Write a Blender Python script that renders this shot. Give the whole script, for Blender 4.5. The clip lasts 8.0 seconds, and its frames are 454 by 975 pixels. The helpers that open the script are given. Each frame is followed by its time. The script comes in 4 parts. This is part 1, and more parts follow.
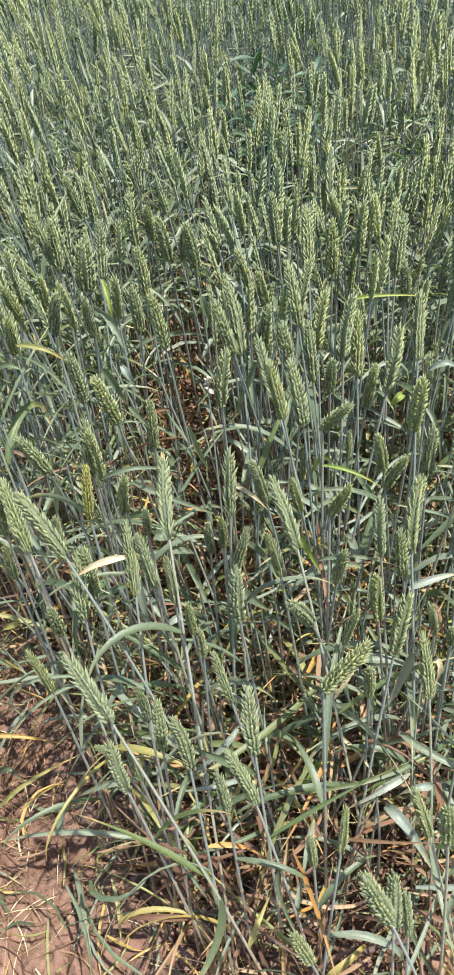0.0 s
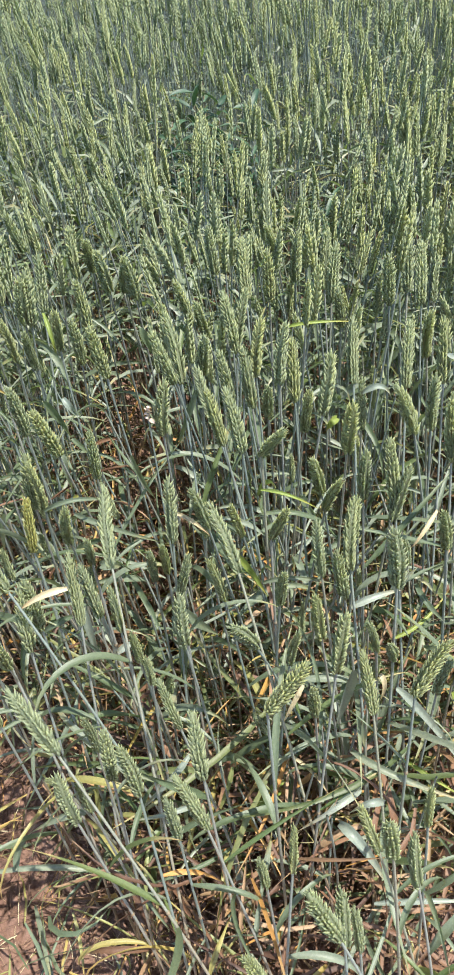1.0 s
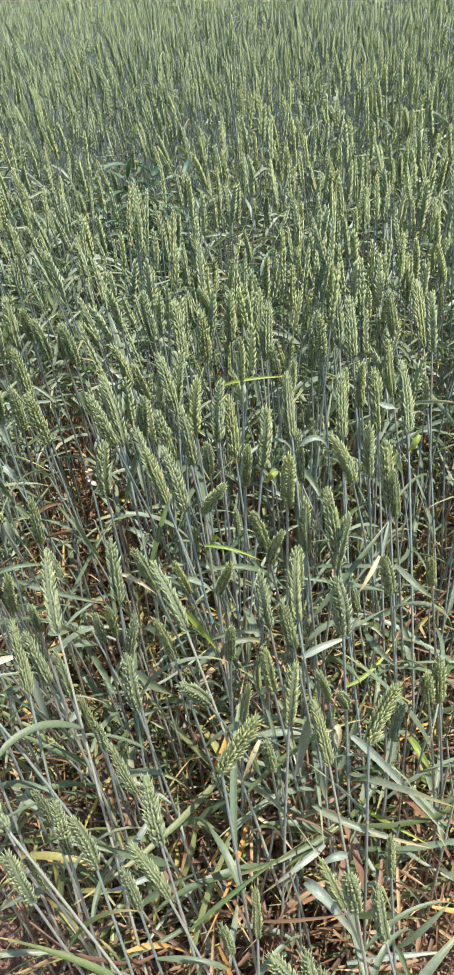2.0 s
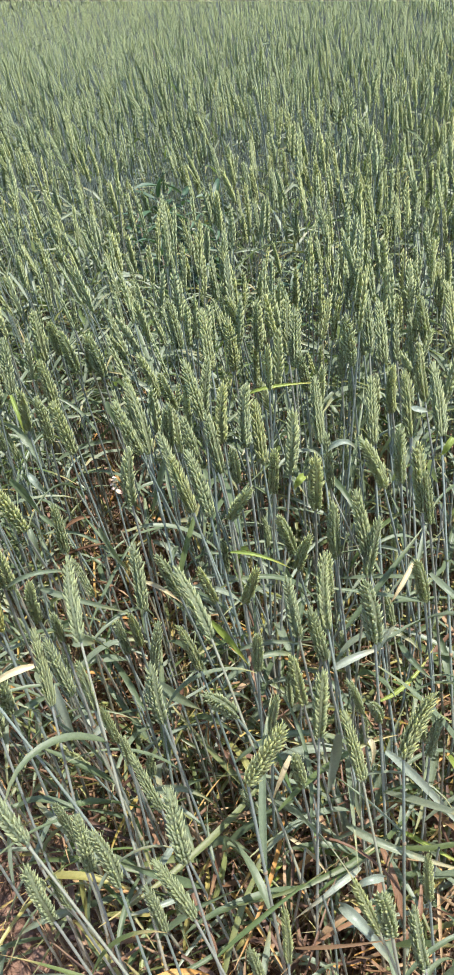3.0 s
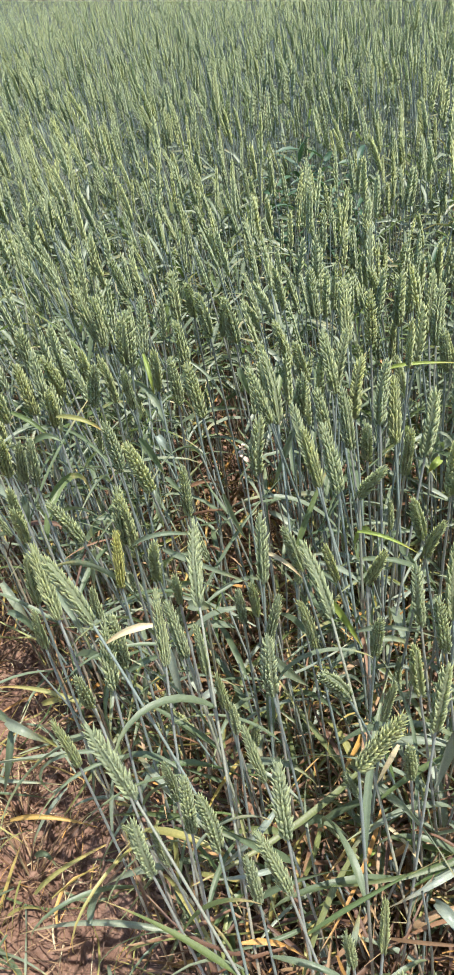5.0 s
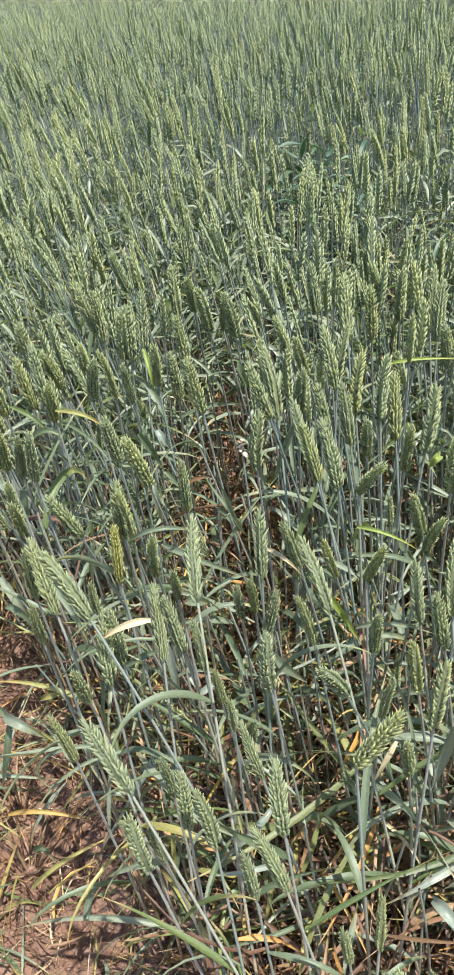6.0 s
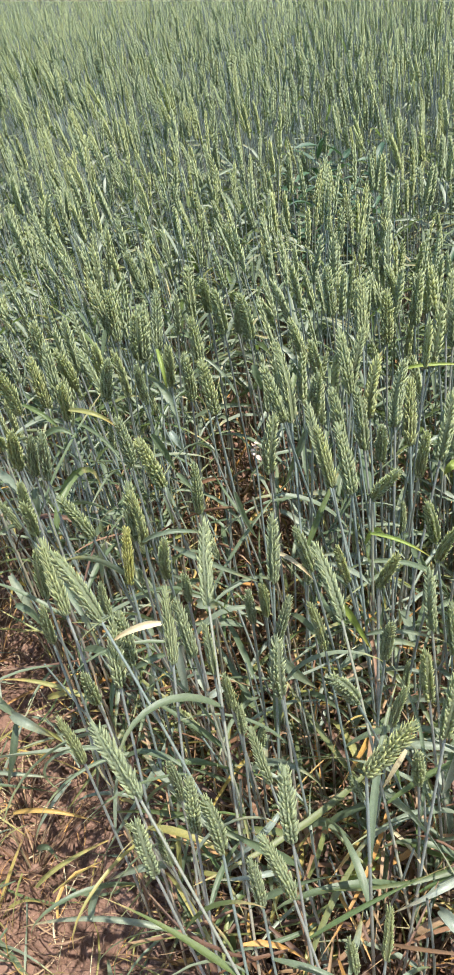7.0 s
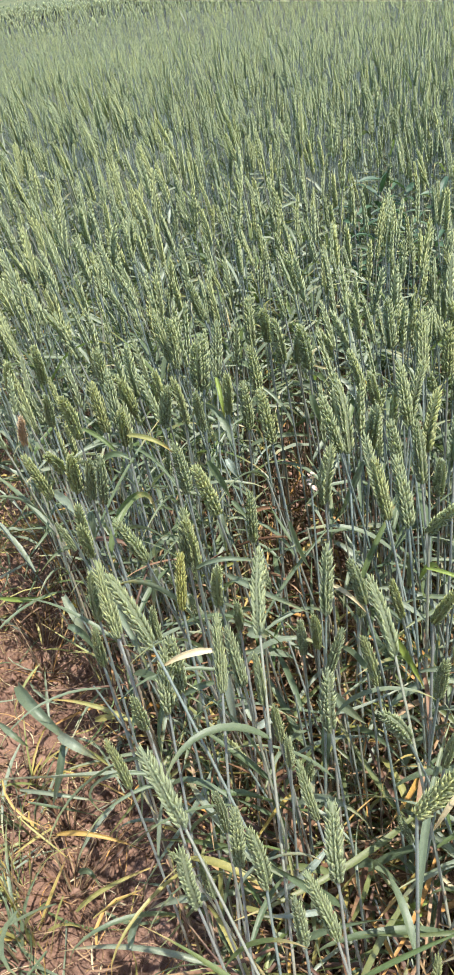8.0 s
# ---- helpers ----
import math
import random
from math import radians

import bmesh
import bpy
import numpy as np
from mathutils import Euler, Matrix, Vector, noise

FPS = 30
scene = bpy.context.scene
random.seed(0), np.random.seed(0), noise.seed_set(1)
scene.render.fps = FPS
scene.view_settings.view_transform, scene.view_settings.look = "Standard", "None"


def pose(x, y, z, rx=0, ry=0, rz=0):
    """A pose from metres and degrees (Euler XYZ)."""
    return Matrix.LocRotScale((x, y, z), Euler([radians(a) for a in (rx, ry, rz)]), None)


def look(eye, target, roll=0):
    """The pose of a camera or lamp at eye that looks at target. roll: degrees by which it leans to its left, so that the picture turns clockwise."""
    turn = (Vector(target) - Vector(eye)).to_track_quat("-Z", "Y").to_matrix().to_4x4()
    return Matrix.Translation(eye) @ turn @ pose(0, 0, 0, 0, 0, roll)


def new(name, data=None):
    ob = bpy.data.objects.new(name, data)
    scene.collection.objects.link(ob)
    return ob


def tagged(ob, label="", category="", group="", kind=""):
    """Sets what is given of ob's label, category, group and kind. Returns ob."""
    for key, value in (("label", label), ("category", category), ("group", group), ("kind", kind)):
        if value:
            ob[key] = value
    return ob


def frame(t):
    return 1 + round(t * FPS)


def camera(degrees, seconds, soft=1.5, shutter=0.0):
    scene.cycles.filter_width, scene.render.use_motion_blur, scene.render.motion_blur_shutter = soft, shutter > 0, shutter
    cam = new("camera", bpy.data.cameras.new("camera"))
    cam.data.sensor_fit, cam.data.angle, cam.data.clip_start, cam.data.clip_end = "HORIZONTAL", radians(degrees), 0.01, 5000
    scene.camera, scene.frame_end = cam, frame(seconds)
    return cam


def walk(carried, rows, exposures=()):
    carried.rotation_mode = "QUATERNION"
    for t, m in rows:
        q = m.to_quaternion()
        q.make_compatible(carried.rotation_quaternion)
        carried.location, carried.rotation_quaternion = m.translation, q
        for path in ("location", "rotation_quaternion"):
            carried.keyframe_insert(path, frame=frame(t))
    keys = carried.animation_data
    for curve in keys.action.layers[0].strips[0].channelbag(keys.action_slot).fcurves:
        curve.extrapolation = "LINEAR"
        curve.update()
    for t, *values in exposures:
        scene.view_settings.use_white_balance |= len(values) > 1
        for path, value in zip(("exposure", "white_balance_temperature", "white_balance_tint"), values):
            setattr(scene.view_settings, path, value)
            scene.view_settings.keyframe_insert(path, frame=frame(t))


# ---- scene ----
cam = camera(32.0, 8.0, 1.95)
PATH = [
    (0, (-0.022, 0.002, 1.204), (-0.135, 1.467, -0.152), -5.38),
    (0.5, (-0.017, 0.002, 1.206), (-0.104, 1.473, -0.147), -5.33),
    (1, (0.001, -0.005, 1.214), (-0.019, 1.497, -0.106), -5.03),
    (1.5, (-0.004, -0.002, 1.219), (0.058, 1.550, -0.041), -5.22),
    (1.7, (0.003, -0.009, 1.221), (0.103, 1.554, -0.022), -4.88),
    (2.8, (0.030, -0.015, 1.191), (0.076, 1.616, 0.034), -7.82),
    (3, (0.025, -0.010, 1.188), (0.040, 1.624, 0.034), -7.81),
    (3.5, (0.013, 0.001, 1.184), (-0.065, 1.634, 0.032), -7.88),
    (4, (0.001, 0.005, 1.184), (-0.165, 1.626, 0.024), -8.37),
    (4.5, (0.002, 0.002, 1.183), (-0.229, 1.606, 0.011), -8.74),
    (4.7, (-0.000, 0.002, 1.183), (-0.242, 1.598, 0.002), -8.49),
    (5.8, (0.003, 0.004, 1.178), (-0.262, 1.596, -0.003), -8.56),
    (6, (0.002, 0.004, 1.179), (-0.252, 1.593, -0.009), -8.13),
    (6.5, (0.001, 0.004, 1.179), (-0.256, 1.590, -0.011), -7.70),
    (7, (-0.003, 0.009, 1.180), (-0.277, 1.595, -0.007), -7.52),
    (7.5, (-0.002, 0.009, 1.179), (-0.309, 1.603, 0.011), -7.62),
    (8, (-0.006, 0.008, 1.181), (-0.408, 1.619, 0.066), -8.09),
]
walk(cam, [(t, look(eye, target, roll)) for t, eye, target, roll in PATH])

# ---- light ----
SUN_EL, SUN_AZ = 68.0, 128.0   # degrees above the horizon; degrees from the way ahead (+y) towards +x
world = bpy.data.worlds.new("sky")
scene.world = world
world.use_nodes = True
wn = world.node_tree
sky = wn.nodes.new("ShaderNodeTexSky")
sky.sky_type, sky.sun_disc = "NISHITA", False
sky.sun_elevation, sky.sun_rotation = radians(SUN_EL), radians(SUN_AZ)
wn.links.new(sky.outputs[0], wn.nodes["Background"].inputs[0])
wn.nodes["Background"].inputs[1].default_value = 0.134
sun = new("sun", bpy.data.lights.new("sun", "SUN"))
sun.data.energy, sun.data.angle, sun.data.color = 4.4, radians(0.55), (1.0, 0.95, 0.87)
sx, sy = math.sin(radians(SUN_AZ)), math.cos(radians(SUN_AZ))
sun.matrix_world = look((10 * sx, 10 * sy, 10 * math.tan(radians(SUN_EL))), (0, 0, 0))
scene.view_settings.exposure = 1.61


# ---- materials ----
def material(name):
    m = bpy.data.materials.new(name)
    m.use_nodes = True
    return m, m.node_tree.nodes, m.node_tree.links


def ramp(nodes, stops):
    r = nodes.new("ShaderNodeValToRGB")
    while len(r.color_ramp.elements) < len(stops):
        r.color_ramp.elements.new(0.5)
    for e, (p, c) in zip(r.color_ramp.elements, stops):
        e.position, e.color = p, (*c, 1)
    return r


def attribute(nodes, name):
    a = nodes.new("ShaderNodeAttribute")
    a.attribute_name = name
    return a.outputs["Fac"]


def math_node(nodes, links, op, a, b):
    n = nodes.new("ShaderNodeMath")
    n.operation = op
    for i, v in enumerate((a, b)):
        if isinstance(v, (int, float)):
            n.inputs[i].default_value = v
        else:
            links.new(v, n.inputs[i])
    return n.outputs[0]


def mix_rgb(nodes, links, fac, a, b, blend="MIX"):
    n = nodes.new("ShaderNodeMix")
    n.data_type, n.blend_type = "RGBA", blend
    for s, v in ((n.inputs[0], fac), (n.inputs[6], a), (n.inputs[7], b)):
        if isinstance(v, (int, float)):
            s.default_value = v
        elif isinstance(v, tuple):
            s.default_value = (*v, 1)
        else:
            links.new(v, s)
    return n.outputs[2]


def noise_tex(nodes, links, scale, detail=4, rough=0.55):
    co = nodes.new("ShaderNodeTexCoord")
    n = nodes.new("ShaderNodeTexNoise")
    n.inputs["Scale"].default_value, n.inputs["Detail"].default_value, n.inputs["Roughness"].default_value = scale, detail, rough
    links.new(co.outputs["Object"], n.inputs["Vector"])
    return n.outputs["Fac"]


def finish(nodes, links, colour, roughness, bump=None, strength=0.3, distance=0.001, translucent=0.0, tcolour=None, spec=0.5):
    b = nodes["Principled BSDF"]
    links.new(colour, b.inputs["Base Color"])
    if isinstance(roughness, float):
        b.inputs["Roughness"].default_value = roughness
    else:
        links.new(roughness, b.inputs["Roughness"])
    b.inputs["Specular IOR Level"].default_value = spec
    if bump is not None:
        bn = nodes.new("ShaderNodeBump")
        bn.inputs["Strength"].default_value, bn.inputs["Distance"].default_value = strength, distance
        links.new(bump, bn.inputs["Height"])
        links.new(bn.outputs[0], b.inputs["Normal"])
    if translucent:
        t = nodes.new("ShaderNodeBsdfTranslucent")
        links.new(tcolour or colour, t.inputs["Color"])
        mx = nodes.new("ShaderNodeMixShader")
        mx.inputs[0].default_value = translucent
        links.new(b.outputs[0], mx.inputs[1])
        links.new(t.outputs[0], mx.inputs[2])
        links.new(mx.outputs[0], nodes["Material Output"].inputs[0])


def ear_material(name="wheat_ear", tint=(1.0, 1.0, 1.0)):
    m, n, l = material(name)
    info, geo = n.new("ShaderNodeObjectInfo"), n.new("ShaderNodeNewGeometry")
    tone = math_node(n, l, "FRACT", math_node(n, l, "ADD", attribute(n, "tone"), info.outputs["Random"]), 0)
    tip = attribute(n, "tip")
    base = ramp(n, [(0.0, (0.315, 0.362, 0.244)), (0.5, (0.328, 0.374, 0.240)), (1.0, (0.352, 0.386, 0.226))])
    l.new(tone, base.inputs[0])
    pale = ramp(n, [(0.0, (0.385, 0.422, 0.272)), (0.75, (0.408, 0.440, 0.254)), (1.0, (0.440, 0.460, 0.228))])
    l.new(tone, pale.inputs[0])
    c = mix_rgb(n, l, math_node(n, l, "POWER", tip, 1.6), base.outputs[0], pale.outputs[0])
    isl = ramp(n, [(0.0, (0.84, 0.86, 0.87)), (0.8, (1.06, 1.05, 1.01)), (1.0, (1.26, 1.22, 1.12))])
    l.new(geo.outputs["Random Per Island"], isl.inputs[0])
    c = mix_rgb(n, l, 1.0, c, isl.outputs[0], "MULTIPLY")
    c = mix_rgb(n, l, 1.0, c, tint, "MULTIPLY")
    grain = noise_tex(n, l, 900, 3)
    fleck = ramp(n, [(0.32, (0.80, 0.83, 0.84)), (0.52, (1.0, 1.0, 1.0)), (0.70, (1.14, 1.12, 1.06))])
    l.new(grain, fleck.inputs[0])
    c = mix_rgb(n, l, 1.0, c, fleck.outputs[0], "MULTIPLY")
    glow = mix_rgb(n, l, 1.0, c, (1.27, 1.26, 1.12), "MULTIPLY")
    finish(n, l, c, 0.6, grain, 0.5, 0.0008, 0.58, glow, spec=0.3)
    return m


def stem_material():
    m, n, l = material("wheat_stem")
    info = n.new("ShaderNodeObjectInfo")
    tone = math_node(n, l, "FRACT", math_node(n, l, "ADD", attribute(n, "tone"), info.outputs["Random"]), 0)
    high = attribute(n, "tip")
    top = ramp(n, [(0.0, (0.150, 0.192, 0.168)), (0.45, (0.178, 0.212, 0.188)), (0.75, (0.202, 0.214, 0.190)), (1.0, (0.212, 0.226, 0.160))])
    low = ramp(n, [(0.0, (0.105, 0.108, 0.058)), (0.4, (0.165, 0.125, 0.073)), (1.0, (0.235, 0.158, 0.092))])
    l.new(tone, top.inputs[0])
    l.new(tone, low.inputs[0])
    fac = ramp(n, [(0.15, (0, 0, 0)), (0.62, (1, 1, 1))])
    l.new(high, fac.inputs[0])
    c = mix_rgb(n, l, fac.outputs[0], low.outputs[0], top.outputs[0])
    grain = noise_tex(n, l, 260, 3)
    gr = ramp(n, [(0.3, (0.85, 0.85, 0.85)), (0.7, (1.12, 1.12, 1.12))])
    l.new(grain, gr.inputs[0])
    c = mix_rgb(n, l, 1.0, c, gr.outputs[0], "MULTIPLY")
    finish(n, l, c, 0.42, grain, 0.1, 0.0004, spec=0.5)
    return m


def leaf_material(name, stops, tip_stops, rough, trans):
    m, n, l = material(name)
    info, geo = n.new("ShaderNodeObjectInfo"), n.new("ShaderNodeNewGeometry")
    r = math_node(n, l, "FRACT", math_node(n, l, "ADD", geo.outputs["Random Per Island"], info.outputs["Random"]), 0)
    a, b = ramp(n, stops), ramp(n, tip_stops)
    l.new(r, a.inputs[0])
    l.new(r, b.inputs[0])
    blot = noise_tex(n, l, 55, 5, 0.65)
    along = math_node(n, l, "ADD", attribute(n, "tip"), math_node(n, l, "MULTIPLY", math_node(n, l, "SUBTRACT", blot, 0.5), 0.9))
    edge = ramp(n, [(0.62, (0, 0, 0)), (0.98, (1, 1, 1))])
    l.new(along, edge.inputs[0])
    c = mix_rgb(n, l, edge.outputs[0], a.outputs[0], b.outputs[0])
    vein = n.new("ShaderNodeTexWave")
    vein.wave_type, vein.bands_direction = "BANDS", "X"
    vein.inputs["Scale"].default_value = 5.5
    vein.inputs["Distortion"].default_value = 0.4
    cx = n.new("ShaderNodeCombineXYZ")
    l.new(attribute(n, "across"), cx.inputs[0])
    l.new(cx.outputs[0], vein.inputs[0])
    vr = ramp(n, [(0.0, (0.88, 0.88, 0.88)), (1.0, (1.08, 1.08, 1.08))])
    l.new(vein.outputs["Fac"], vr.inputs[0])
    c = mix_rgb(n, l, 1.0, c, vr.outputs[0], "MULTIPLY")
    fine = noise_tex(n, l, 300, 3)
    fr = ramp(n, [(0.3, (0.86, 0.88, 0.9)), (0.7, (1.1, 1.1, 1.06))])
    l.new(fine, fr.inputs[0])
    c = mix_rgb(n, l, 1.0, c, fr.outputs[0], "MULTIPLY")
    t = mix_rgb(n, l, 1.0, c, (1.3, 1.36, 0.72), "MULTIPLY")
    finish(n, l, c, rough, vein.outputs["Fac"], 0.12, 0.0005, trans, t, spec=0.5)
    return m


def soil_material():
    m, n, l = material("soil")
    big, mid, fine = noise_tex(n, l, 6, 5), noise_tex(n, l, 45, 6, 0.65), noise_tex(n, l, 420, 4, 0.7)
    a = ramp(n, [(0.3, (0.112, 0.063, 0.045)), (0.55, (0.180, 0.110, 0.081)), (0.75, (0.248, 0.165, 0.127))])
    l.new(math_node(n, l, "ADD", math_node(n, l, "MULTIPLY", big, 0.45), math_node(n, l, "MULTIPLY", mid, 0.55)), a.inputs[0])
    f = ramp(n, [(0.25, (0.7, 0.68, 0.66)), (0.7, (1.15, 1.15, 1.15))])
    l.new(fine, f.inputs[0])
    c = mix_rgb(n, l, 1.0, a.outputs[0], f.outputs[0], "MULTIPLY")
    h = math_node(n, l, "ADD", mid, math_node(n, l, "MULTIPLY", fine, 0.35))
    finish(n, l, c, 0.92, h, 0.9, 0.006, spec=0.2)
    return m


EAR, STEM, SOIL = ear_material(), stem_material(), soil_material()
EAR_YELLOW, EAR_TAN = ear_material("yellowing_ear", (1.26, 1.13, 0.80)), ear_material("withered_ear", (1.42, 1.02, 1.22))
LEAF = leaf_material("green_leaf", [(0.0, (0.081, 0.114, 0.059)), (0.30, (0.115, 0.149, 0.090)), (0.60, (0.152, 0.186, 0.127)), (0.90, (0.221, 0.253, 0.195)), (0.92, (0.085, 0.127, 0.046)), (1.0, (0.115, 0.152, 0.060))],
                     [(0.0, (0.156, 0.193, 0.120)), (0.6, (0.239, 0.239, 0.110)), (1.0, (0.423, 0.331, 0.166))], 0.45, 0.42)
YELLOW = leaf_material("yellowing_leaf", [(0.0, (0.153, 0.183, 0.068)), (0.5, (0.246, 0.221, 0.076)), (0.85, (0.323, 0.238, 0.076)), (1.0, (0.365, 0.212, 0.060))],
                       [(0.0, (0.340, 0.255, 0.085)), (1.0, (0.374, 0.212, 0.085))], 0.5, 0.3)
WILTING = leaf_material("wilting_leaf", [(0.0, (0.150, 0.167, 0.044)), (0.6, (0.220, 0.202, 0.053)), (1.0, (0.299, 0.202, 0.053))], [(0.0, (0.264, 0.211, 0.062)), (1.0, (0.317, 0.176, 0.062))], 0.5, 0.35)
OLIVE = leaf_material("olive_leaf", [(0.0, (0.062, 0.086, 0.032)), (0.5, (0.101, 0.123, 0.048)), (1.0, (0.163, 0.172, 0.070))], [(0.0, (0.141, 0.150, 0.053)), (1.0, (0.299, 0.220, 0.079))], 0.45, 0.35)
DRY = leaf_material("dry_leaf", [(0.0, (0.054, 0.026, 0.015)), (0.35, (0.095, 0.048, 0.027)), (0.7, (0.149, 0.079, 0.041)), (0.92, (0.270, 0.184, 0.104)), (0.95, (0.324, 0.171, 0.054)), (1.0, (0.360, 0.189, 0.050))],
                    [(0.0, (0.162, 0.095, 0.047)), (1.0, (0.324, 0.225, 0.117))], 0.65, 0.2)


# ---- mesh tools ----
class Soup:
    """Vertices, faces and values of one mesh, gathered in lumps."""

    def __init__(self):
        self.v, self.f, self.mat, self.val, self.count = [], [], [], {"tone": [], "tip": [], "across": []}, 0

    def add(self, verts, faces, slot=0, tone=0.0, tip=0.0, across=0.0):
        verts = np.asarray(verts, float).reshape(-1, 3)
        for f in faces:
            self.f.append(np.asarray(f) + self.count)
            self.mat.append(np.full(len(f), slot))
        for key, value in (("tone", tone), ("tip", tip), ("across", across)):
            self.val[key].append(np.broadcast_to(np.asarray(value, float).reshape(-1), (len(verts),)))
        self.v.append(verts)
        self.count += len(verts)

    def mesh(self, name, materials):
        me = bpy.data.meshes.new(name)
        v = np.concatenate(self.v)
        me.vertices.add(len(v))
        me.vertices.foreach_set("co", v.ravel())
        sizes = np.concatenate([np.full(len(f), f.shape[1]) for f in self.f])
        loops = np.concatenate([f.ravel() for f in self.f])
        me.loops.add(len(loops))
        me.loops.foreach_set("vertex_index", loops.astype(np.int32))
        me.polygons.add(len(sizes))
        me.polygons.foreach_set("loop_start", np.concatenate([[0], np.cumsum(sizes)[:-1]]).astype(np.int32))
        me.polygons.foreach_set("material_index", np.concatenate(self.mat).astype(np.int32))
        me.polygons.foreach_set("use_smooth", np.ones(len(sizes), bool))
        for key, lumps in self.val.items():
            me.attributes.new(key, "FLOAT", "POINT").data.foreach_set("value", np.concatenate(lumps).astype(np.float32))
        for m in materials:
            me.materials.append(m)
        me.update(calc_edges=True)
        return me


def unit(a):
    return a / np.maximum(np.linalg.norm(a, axis=-1, keepdims=True), 1e-9)


def strips(n, rows, cols, closed):
    """Quads of n grids of rows x cols vertices; closed: the columns form a ring."""
    c = cols if closed else cols - 1
    i, j = np.meshgrid(np.arange(rows - 1), np.arange(c), indexing="ij")
    k = (j + 1) % cols
    q = np.stack([i * cols + j, i * cols + k, (i + 1) * cols + k, (i + 1) * cols + j], -1).reshape(-1, 4)
    return (np.arange(n)[:, None, None] * rows * cols + q).reshape(-1, 4)


def stems(base, mid, top, r0, r1, rows, sides):
    """Bent tubes, one for each row of base, mid (the bend's control point) and top."""
    s = np.linspace(0, 1, rows)[None, :, None]
    p = (1 - s) ** 2 * base[:, None] + 2 * s * (1 - s) * mid[:, None] + s ** 2 * top[:, None]
    d = unit(np.gradient(p, axis=1))
    u = unit(np.cross(d, np.array([0.31, 0.95, 0.02])))
    w = np.cross(d, u)
    a = np.arange(sides) * 2 * np.pi / sides
    r = (r0[:, None] + (r1 - r0)[:, None] * s[..., 0])[..., None, None]
    v = p[:, :, None] + r * (np.cos(a)[:, None] * u[:, :, None] + np.sin(a)[:, None] * w[:, :, None])
    tip = np.broadcast_to(s[:, :, None, 0], (len(base), rows, sides))
    return v, [strips(len(base), rows, sides, True)], tip


def leaves(at, az, el, length, width, droop, curl, twist, rows, cols=3):
    """Arching leaf blades: from at, towards az, rising at el and sinking by droop along their length (radians), turned by twist."""
    n = len(at)
    s = np.linspace(0, 1, rows)[None, :]
    e = el[:, None] - droop[:, None] * s ** 1.4
    h = az[:, None] + curl[:, None] * s
    d = np.stack([np.cos(e) * np.cos(h), np.cos(e) * np.sin(h), np.sin(e)], -1)
    step = (length / (rows - 1))[:, None, None]
    p = at[:, None] + np.concatenate([np.zeros((n, 1, 3)), np.cumsum((d[:, 1:] + d[:, :-1]) / 2 * step, 1)], 1)
    flat = np.stack([-np.sin(h), np.cos(h), np.zeros_like(h)], -1)
    up = np.cross(d, flat)
    tw = (twist[:, None] * s)[..., None]
    across = np.cos(tw) * flat + np.sin(tw) * up
    out = np.cross(d, across)
    w = width[:, None] * np.minimum(0.45 + 2.2 * s, 1.0) * np.clip(1 - s ** 2.6, 0.02, 1)
    k = np.linspace(-1, 1, cols)
    v = p[:, :, None] + (w[..., None, None] / 2) * (k[:, None] * across[:, :, None] + 0.55 * (np.abs(k) - 0.5)[:, None] * out[:, :, None])
    full = (n, rows, cols)
    return v, [strips(n, rows, cols, False)], np.broadcast_to(s[:, :, None], full), np.broadcast_to(k, full)


def turn_to(d, spin):
    """Rotation matrices that take z to the directions d, spun about them."""
    d = unit(d)
    u0 = unit(np.cross(np.array([0.02, 1.0, 0.05]), d))
    w0 = np.cross(d, u0)
    c, s = np.cos(spin)[:, None], np.sin(spin)[:, None]
    return np.stack([c * u0 + s * w0, -s * u0 + c * w0, d], -1)


# ---- wheat ----
def floret(level):
    """One floret, 1 long, 1 wide, along z: a plump husk that ends in a short beak."""
    rings, sides = {0: ([(0.0, 0.6), (0.28, 1.0), (0.68, 0.60)], 4), 1: ([(0.05, 0.75), (0.45, 1.0)], 3), 2: ([(0.30, 1.0)], 3)}[level]
    a = np.arange(sides) * 2 * np.pi / sides
    v = [np.stack([np.cos(a) * r / 2, np.sin(a) * r / 2, np.full(sides, z)], -1) for z, r in rings]
    v = np.concatenate(v + [np.array([[0, 0, 1.52 if level == 0 else 1.40]])] + ([np.array([[0, 0, -0.2]])] if level == 2 else []))
    last, tipv = (len(rings) - 1) * sides, len(rings) * sides
    f = [np.array([(last + i, last + (i + 1) % sides, tipv) for i in range(sides)])]
    if len(rings) > 1:
        f.append(strips(1, len(rings), sides, True))
    if level == 2:
        f.append(np.array([((i + 1) % sides, i, tipv + 1) for i in range(sides)]))
    return v, f


